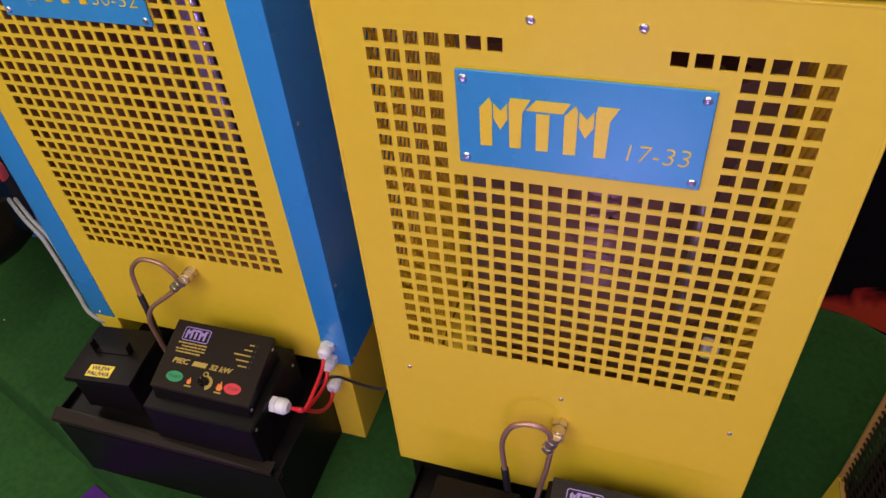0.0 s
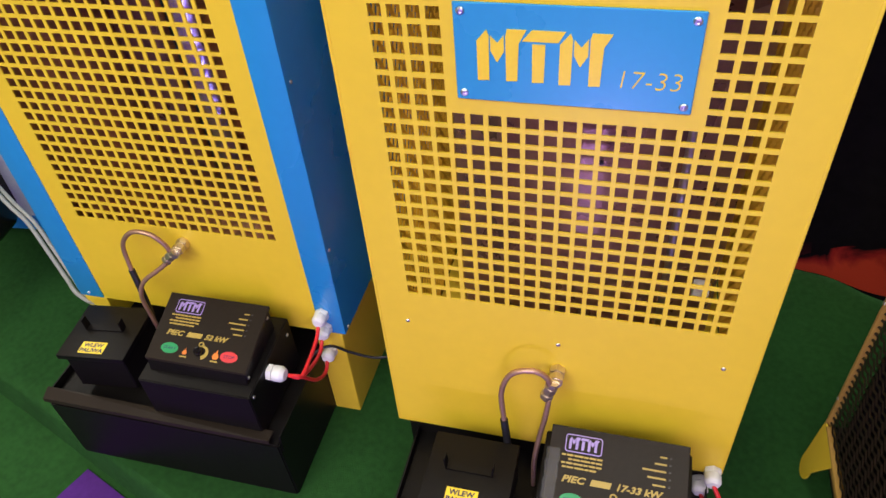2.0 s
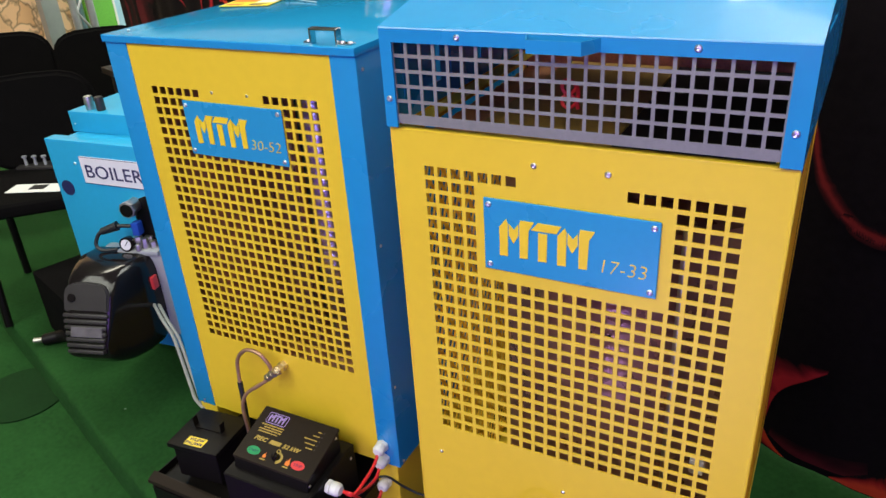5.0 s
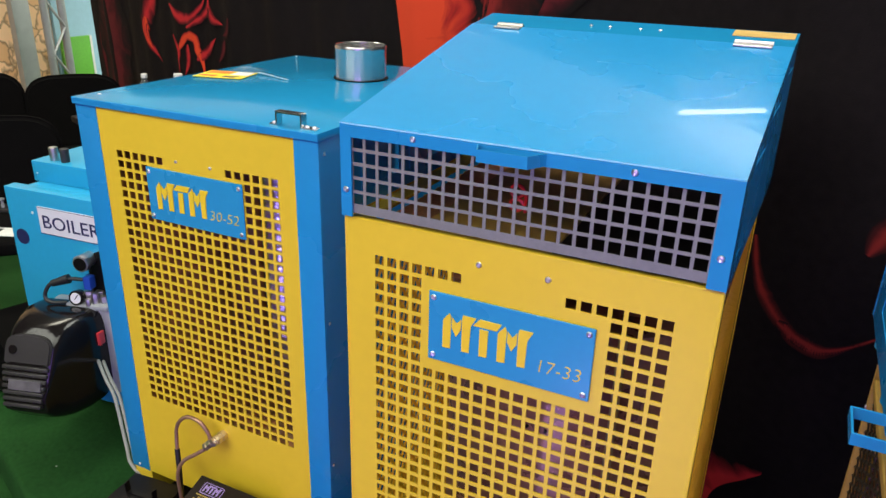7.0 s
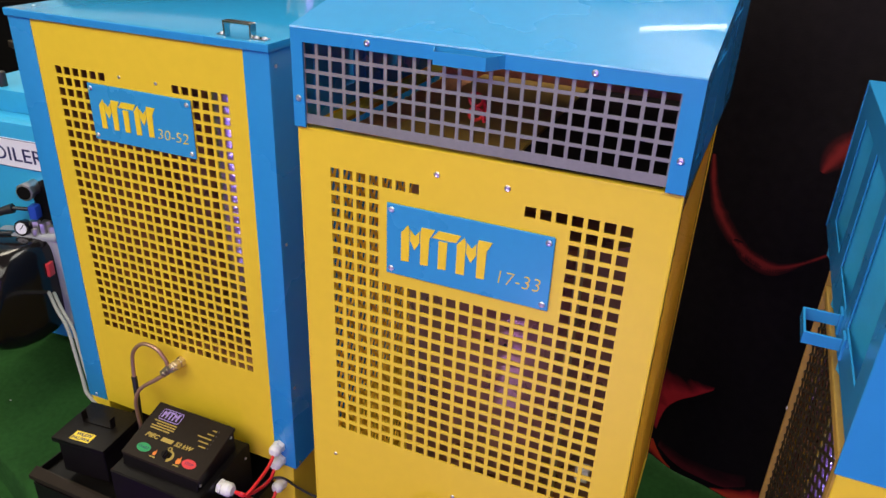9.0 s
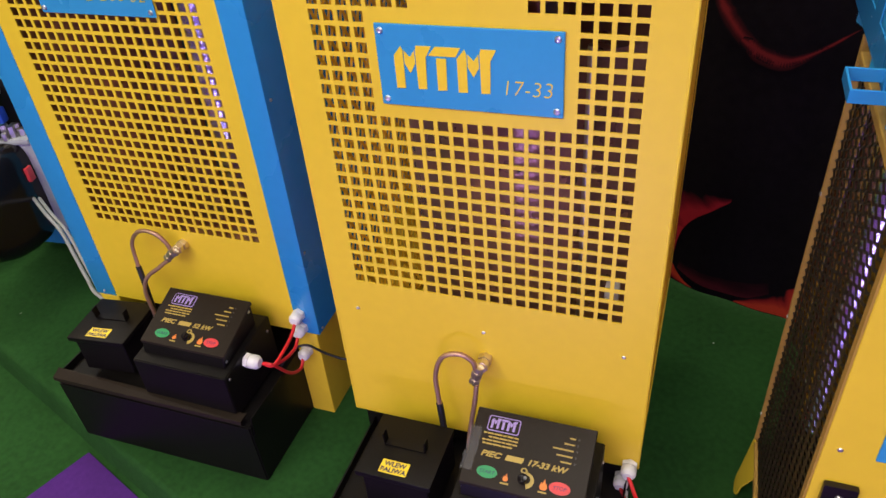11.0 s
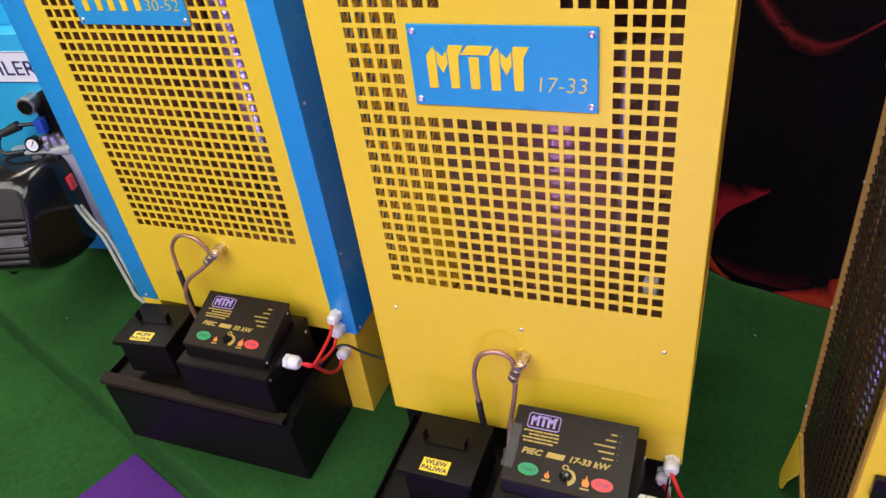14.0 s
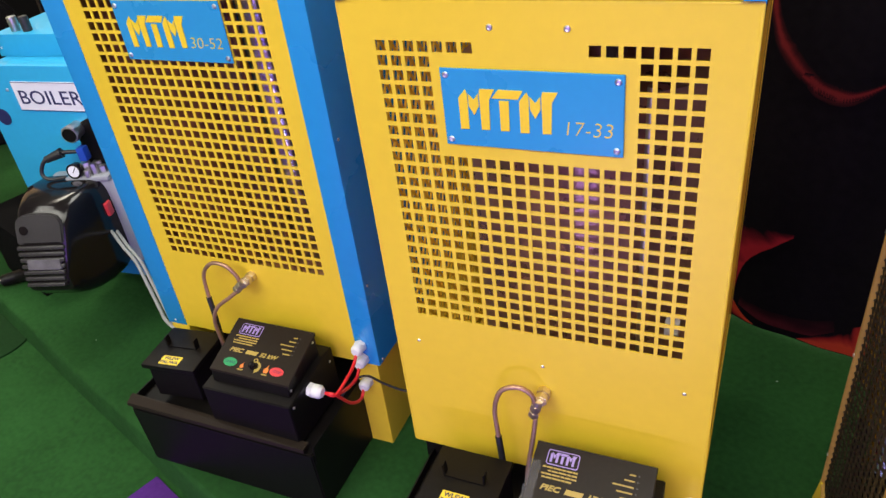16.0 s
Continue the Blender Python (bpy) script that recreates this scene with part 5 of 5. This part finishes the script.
c.matrix_basis = pose(-2.319, 0.728, 0, 0, 0, 46)
copy_thing(c, pose(-2.88, 1.56, 0, 0, 0, 50))
copy_thing(c, pose(-3.20, 1.24, 0.02, 0, 0, 52))

t = thing("leaflet", "white printed leaflet lying on the chair seat", "leaflet", pose(-2.26, 0.66, 0.4765, 0, 0, 24))
bm = bmesh.new()
box(bm, -0.105, 0.105, -0.04, 0.04, 0, 0.0015)
part("sheet", bm, PAPER, t)
bm = bmesh.new()
box(bm, -0.03, 0.03, -0.015, 0.03, 0.0014, 0.002)
part("picture", bm, GREY_PLASTIC, t, "grey printed picture")
t = thing("sample_rack", "row of small metal nozzles on a dark tray on the chair", "rack", pose(-2.42, 0.84, 0.476, 0, 0, 24))
bm = bmesh.new()
box(bm, -0.13, 0.16, -0.03, 0.05, 0, 0.012, 0.003)
part("tray", bm, GREY_PLASTIC, t)
for k in range(2, 9):
    bm = bmesh.new()
    cyl(bm, 0.007, 0.036, Matrix.Translation((-0.18 + 0.04 * k, 0.0, 0.012)), seg=10, r2=0.005)
    cyl(bm, 0.010, 0.007, Matrix.Translation((-0.18 + 0.04 * k, 0.0, 0.042)), seg=8)
    part("nozzle", bm, SILVER_PAINT, t)


def bottle(m):
    t = thing("bottle", "small clear plastic bottle with a white cap", "bottle", m, group="bottles")
    bm = bmesh.new()
    rings = []
    for r, z in ((0.028, 0.0), (0.030, 0.01), (0.030, 0.12), (0.024, 0.145), (0.013, 0.165), (0.013, 0.18)):
        rings.append([bm.verts.new((r * math.cos(2 * math.pi * k / 20), r * math.sin(2 * math.pi * k / 20), z)) for k in range(20)])
    for a, b in zip(rings, rings[1:]):
        for k in range(20):
            bm.faces.new((a[k], a[(k + 1) % 20], b[(k + 1) % 20], b[k]))
    bm.faces.new(rings[0][::-1])
    bm.faces.new(rings[-1])
    part("body", bm, GLASS, t)
    bm = bmesh.new()
    cyl(bm, 0.0165, 0.022, Matrix.Translation((0, 0, 0.172)), seg=20, bevel=0.002)
    part("cap", bm, WHITE_PLASTIC, t, "white cap")


# small table behind the large heater, with the bottles
t = thing("side_table", "small dark side table behind the heater", "table", pose(-1.95, 1.20, 0, 0, 0, -20))
bm = bmesh.new()
box(bm, -0.30, 0.45, -0.22, 0.22, 0.795, 0.82, 0.004)
part("tabletop", bm, BLACK, t)
for sx in (-0.27, 0.4):
    for sy in (-0.18, 0.18):
        bm = bmesh.new()
        box(bm, sx - 0.015, sx + 0.015, sy - 0.015, sy + 0.015, 0, 0.796, 0.002)
        part("leg", bm, BLACK, t)
for x, y in ((-2.13, 1.33), (-1.83, 1.22), (-1.66, 1.16)):
    bottle(pose(x, y, 0.82) @ Matrix.Scale(0.78 if x < -2 else 1.0, 4))

# papers on the large heater's lid
t = thing("sticker_card", "yellow and red printed card lying on the heater lid", "card", pose(-0.955, 0.515, 1.1848, 0, 0, 14))
bm = bmesh.new()
box(bm, -0.062, 0.062, -0.047, 0.047, 0, 0.001)
part("card", bm, LABEL_YELLOW, t)
for name, mat, x0, x1, y0, y1 in (("picture", WHITE_PRINT, 0.012, 0.058, -0.004, 0.042), ("picture", ORANGE_PRINT, -0.056, 0.006, 0.008, 0.042), ("print_line", NAVY_PRINT, 0.008, 0.040, -0.036, -0.030), ("print_line", NAVY_PRINT, 0.008, 0.048, -0.026, -0.020), ("print_line", RED_PRINT, -0.054, -0.012, -0.030, -0.018)):
    bm = bmesh.new()
    box(bm, x0, x1, y0, y1, 0.0009, 0.0015)
    part(name, bm, mat, t)
t = thing("plastic_bag", "small clear plastic bag of screws on the heater lid", "bag", pose(-0.935, 0.575, 1.1858, 0, 0, 10))
bm = bmesh.new()
g = [[bm.verts.new((-0.04 + 0.08 * i / 10, -0.03 + 0.06 * j / 8, 0.004 + 0.014 * max(0, math.sin(math.pi * i / 10) * math.sin(math.pi * j / 8)) * (0.6 + 0.8 * noise.noise(Vector((i * 0.9, j * 0.9, 2)))))) for j in range(9)] for i in range(11)]
for i in range(10):
    for j in range(8):
        bm.faces.new((g[i][j], g[i + 1][j], g[i + 1][j + 1], g[i][j + 1]))
part("film", bm, FILM, t)

hose("white_wire", "thin white wire lying across the heater lid", [(-0.905, 0.575, 1.187), (-0.865, 0.567, 1.1862), (-0.825, 0.551, 1.1860), (-0.786, 0.539, 1.1860)], 0.0009, WHITE_PLASTIC, category="wire")

# neighbouring stand: chip-print wall, pale wall, green board and a lattice truss
bm = bmesh.new()
box(bm, -5.35, -5.3, 0.6, 3.32, LOW, 2.8)
tagged(new("backdrop", mesh_of("backdrop", bm, CHIPS)), "printed wood-chip wall of the next stand", kind="structure")
bm = bmesh.new()
box(bm, -5.35, -5.28, 3.33, 4.8, LOW, 2.8)
tagged(new("wall_1", mesh_of("wall_1", bm, PALE_WALL)), "pale blue wall of the next stand", kind="structure")
t = thing("display_board", "green display board with a pale edge, leaning on the wall", "board", pose(-5.2, 3.43, LOW))
bm = bmesh.new()
box(bm, 0.0, 0.03, -0.14, 0.13, 0.0, 0.79, 0.004)
part("board", bm, GREEN_BOARD, t)
bm = bmesh.new()
box(bm, 0.0, 0.034, 0.13, 0.15, 0.0, 0.79, 0.004)
part("edge", bm, PAPER, t, "pale edge strip")
t = thing("lattice_truss", "grey aluminium lattice truss upright", "truss", pose(-5.0, 3.02, LOW))
bm = bmesh.new()
box(bm, -0.03, 0.03, -0.245, -0.105, 0.0, 2.6, 0.008)
part("post", bm, TRUSS, t, "wide grey upright")
for y, r in ((0.035, 0.030), (0.185, 0.030)):
    bm = bmesh.new()
    cyl(bm, r, 2.6, Matrix.Translation((0.0, y, 0)), seg=16)
    part("chord", bm, TRUSS, t)
for k in range(12):
    bm = bmesh.new()
    s = 1 if k % 2 else -1
    tube(bm, [(0.02, 0.11 - 0.07 * s, 0.1 + 0.2 * k), (0.02, 0.11 + 0.07 * s, 0.3 + 0.2 * k)], 0.011, 8, 2)
    part("brace", bm, TRUSS, t)
bm = bmesh.new()
box(bm, -0.03, 0.03, -0.25, 0.22, 1.72, 1.77, 0.006)
part("collar", bm, TRUSS, t)

# ---- third machine: yellow mesh-sided body under a blue hood ----


def third_machine():
    t = thing("heater", "yellow heater with a dark mesh side panel and blue louvred hood", "heater", pose(0.485, 0.0, 0), group="heaters")
    W, Y0, Y1 = 0.56, -0.197, 0.222
    bm = bmesh.new()
    box(bm, 0.0, W, Y0, Y0 + 0.003, 0.11, 0.915, 0.001, 1)
    part("front_panel", bm, YELLOW, t, "yellow sheet-steel front")
    # yellow edge frame round the mesh side, its shade put into the colour
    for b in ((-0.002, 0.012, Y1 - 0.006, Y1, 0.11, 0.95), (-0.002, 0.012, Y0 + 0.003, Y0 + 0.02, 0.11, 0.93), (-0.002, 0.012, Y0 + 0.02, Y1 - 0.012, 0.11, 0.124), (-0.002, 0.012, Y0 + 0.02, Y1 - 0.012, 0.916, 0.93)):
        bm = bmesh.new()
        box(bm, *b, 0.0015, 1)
        part("edge_frame", bm, SHADED_YELLOW, t, "yellow edge strip with shade put into its colour")
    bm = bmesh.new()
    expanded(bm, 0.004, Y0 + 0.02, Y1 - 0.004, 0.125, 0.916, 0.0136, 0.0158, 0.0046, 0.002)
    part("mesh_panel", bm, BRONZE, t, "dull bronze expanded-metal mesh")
    # back panel in black: the dark inside the body is put into its colour
    bm = bmesh.new()
    box(bm, 0.03, W - 0.02, Y1 - 0.02, Y1 - 0.014, 0.12, 0.93)
    part("back_panel", bm, BLACK, t)
    bm = bmesh.new()
    box(bm, W - 0.004, W, Y0 + 0.003, Y1, 0.11, 0.93)
    part("side_panel", bm, YELLOW, t)
    # floor pan in black, holding the same inner shade
    bm = bmesh.new()
    box(bm, 0.0, W, Y0 + 0.003, Y1, 0.095, 0.109, 0.001, 1)
    part("floor_pan", bm, BLACK, t)
    bm = bmesh.new()
    cyl(bm, 0.15, 0.78, Matrix.Translation((0.28, 0.0, 0.11)), seg=48)
    part("drum", bm, DRUM, t, "stainless steel burner drum")
    for x, y, r in ((0.038, 0.005, 0.030), (0.049, 0.098, 0.040), (0.030, 0.178, 0.022)):
        bm = bmesh.new()
        cyl(bm, r, 0.48, Matrix.Translation((x, y, 0.43)), seg=40)
        part("heat_tube", bm, TUBE, t, "bright steel tube")
    for z in (0.20, 0.45, 0.70, 0.88):
        screw(t, -0.002, Y1 - 0.006, z, pose(0, 0, 0, 0, 0, -90), RIVET)
    for z in (0.30, 0.60, 0.87):
        screw(t, 0.018, Y0, z, None, RIVET)
    # feet: sheet brackets leaning outwards, ending in rounded soles
    for side, x in ((-1, 0.0), (1, W)):
        for y in (0.0, -0.30):
            bm = bmesh.new()
            outline = [(Y1 + y, 0.122), (Y1 - 0.014 + y, 0.030)] + [(Y1 - 0.040 + y + 0.026 * math.cos(radians(k)), 0.026 + 0.025 * math.sin(radians(k))) for k in range(-10, -171, -20)] + [(Y1 - 0.064 + y, 0.040), (Y1 - 0.10 + y, 0.122)]
            prism(bm, outline, "x", -0.0015, 0.0015)
            for v in bm.verts:
                v.co.x += x + side * (0.122 - v.co.z) * 0.17
            part("foot_bracket", bm, YELLOW, t)
    # hood
    y1 = 0.386
    bm = bmesh.new()
    box(bm, -0.004, W + 0.004, Y0 - 0.004, Y0, 0.918, 1.190, 0.001, 1)
    hood = part("hood", bm, BLUE, t, "blue louvred hood")
    bm = bmesh.new()
    box(bm, -0.004, W + 0.004, Y0 - 0.004, y1, 1.190, 1.194, 0.001, 1)
    part("hood_top", bm, BLUE, hood)
    bm = bmesh.new()
    box(bm, -0.004, W + 0.004, y1 - 0.003, y1, 0.955, 1.19)
    part("hood_back", bm, BLUE, hood)
    bm = bmesh.new()
    box(bm, W, W + 0.003, Y0, y1 - 0.003, 0.955, 1.19)
    part("hood_side", bm, BLUE, hood)
    slots = ((-0.155, -0.03), (0.01, 0.135), (0.18, 0.305))
    bm = bmesh.new()
    slotted(bm, -0.002, Y0, y1 - 0.003, slots, 0.955, 0.995, lambda y: 1.19, lambda y: 1.155)
    part("hood_side", bm, BLUE, hood)
    # louvres use the boiler's lighter blue: the light they catch is in the colour
    for a, b in slots:
        bm = bmesh.new()
        prism(bm, [(0.046, a - 0.030), (0.0475, a - 0.030), (0.0015, b + 0.004), (0.0, b + 0.004)], "z", 0.935, 1.160)
        part("louvre", bm, BOILER_BLUE, hood, "louvre plate in lighter blue that holds the light it catches")
    # bracket handle standing out from the side
    bm = bmesh.new()
    for y in (-0.040, 0.020):
        box(bm, -0.045, -0.003, y - 0.0015, y + 0.0015, 0.968, 0.984, 0.0006, 1)
        box(bm, -0.006, -0.003, y - 0.012, y + 0.012, 0.962, 0.99, 0.0006, 1)
    box(bm, -0.047, -0.044, -0.0415, 0.0215, 0.968, 0.984, 0.0006, 1)
    part("handle", bm, BLUE, hood, "blue flat-steel bracket handle")
    # latch on the front
    bm = bmesh.new()
    box(bm, 0.012, 0.052, Y0 - 0.010, Y0, 0.505, 0.543, 0.003, 2)
    latch = part("latch", bm, BLACK_GLOSS, t, "black plastic latch")
    screw(latch, 0.032, Y0 - 0.010, 0.524)
    # lower door with a rounded upper corner, standing a little proud; shade darkens its yellow
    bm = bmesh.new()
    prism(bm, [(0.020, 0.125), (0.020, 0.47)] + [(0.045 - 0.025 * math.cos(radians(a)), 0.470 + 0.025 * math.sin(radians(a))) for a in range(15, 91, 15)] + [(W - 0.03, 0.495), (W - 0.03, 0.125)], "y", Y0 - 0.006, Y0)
    part("door", bm, SHADED_YELLOW, t, "yellow sheet-steel door with shade put into its colour")
    bm = bmesh.new()
    box(bm, 0.056, 0.24, Y0 - 0.003, Y0, 0.595, 0.706, 0.001, 1)
    part("name_plate", bm, PLATE_BLUE, t, "blue name plate")


third_machine()

# pale lint trodden into the carpet
bm = bmesh.new()
rng = random.Random(5)
for k in range(12):
    u, v = rng.uniform(-1.9, 0.9), rng.uniform(-0.36, 0.80)
    a, l = rng.uniform(0, 3.1), rng.uniform(0.001, 0.0035)
    p = STAND @ Vector((u, v, 0.0035))
    d, e = Vector((math.cos(a), math.sin(a), 0)) * l, Vector((-math.sin(a), math.cos(a), 0)) * 0.0007
    lo = [bm.verts.new(q) for q in (p - d - e, p + d - e, p + d + e, p - d + e)]
    tip = bm.verts.new(p + Vector((0, 0, 0.0012)))
    for i in range(4):
        bm.faces.new((lo[i], lo[(i + 1) % 4], tip))
tagged(new("lint", mesh_of("lint", bm, PAPER)), "pale lint scattered over the green carpet", "lint", kind="stuff")

# rounded patch of darker green lying below the platform's edge
t = thing("felt_offcut", "rounded dark green patch lying against the platform step", "felt", pose(-1.995, 0.215, LOW + 0.0005, 0, 0, -20))
bm = bmesh.new()
n = 36
ring = [(0.155 * math.copysign(abs(math.cos(2 * math.pi * k / n)) ** 0.8, math.cos(2 * math.pi * k / n)), 0.135 * math.sin(2 * math.pi * k / n)) for k in range(n)]
prism(bm, ring, "z", 0.0, 0.005)
part("felt", bm, DARK_GREEN, t)

# crumpled black bag and a scrap of clear film on the carpet between the machines
t = thing("black_bag", "crumpled black fabric bag lying on the green carpet", "bag", pose(0.405, 0.035, 0, 0, 0, 20))
bm = bmesh.new()
rings = []
for z, k in ((0.0, 0.92), (0.008, 1.0), (0.018, 0.9), (0.026, 0.6), (0.030, 0.15)):
    rings.append([bm.verts.new((k * 0.042 * math.cos(2 * math.pi * j / 28) * (1 + 0.16 * noise.noise(Vector((math.cos(2 * math.pi * j / 28) * 1.7, math.sin(2 * math.pi * j / 28) * 1.7, z * 30)))), k * 0.050 * math.sin(2 * math.pi * j / 28), z + (0.006 * noise.noise(Vector((j * 0.7, z * 60, 3))) if z > 0.01 else 0))) for j in range(28)])
for a, b in zip(rings, rings[1:]):
    for j in range(28):
        bm.faces.new((a[j], a[(j + 1) % 28], b[(j + 1) % 28], b[j]))
bm.faces.new(rings[-1])
bm.faces.new(rings[0][::-1])
part("body", bm, CHAIR_CLOTH, t)
t = thing("film_scrap", "small scrap of clear plastic film on the carpet", "film", pose(0.345, 0.068, 0.001, 0, 0, 30))
bm = bmesh.new()
g = [[bm.verts.new((-0.010 + 0.020 * i / 6, -0.007 + 0.014 * j / 5, 0.002 + 0.008 * abs(noise.noise(Vector((i * 0.8, j * 0.9, 7)))))) for j in range(6)] for i in range(7)]
for i in range(6):
    for j in range(5):
        bm.faces.new((g[i][j], g[i + 1][j], g[i + 1][j + 1], g[i][j + 1]))
part("sheet", bm, FILM, t)

# strip of protective film peeling off the small heater's controller
t = thing("film_strip", "crinkled clear protective film peeling off the black controller panel", "film", pose(0.105, -0.1805, 0.3345, math.degrees(math.atan2(0.0415, 0.1255))))
bm = bmesh.new()
g = [[bm.verts.new((-0.104 + 0.020 * i / 5 + 0.004 * noise.noise(Vector((j * 0.5, 1, 1))), 0.020 + 0.075 * j / 16, 0.0015 + 0.007 * abs(noise.noise(Vector((i * 0.7, j * 0.55, 3)))))) for j in range(17)] for i in range(6)]
for i in range(5):
    for j in range(16):
        bm.faces.new((g[i][j], g[i + 1][j], g[i + 1][j + 1], g[i][j + 1]))
part("sheet", bm, FILM, t)
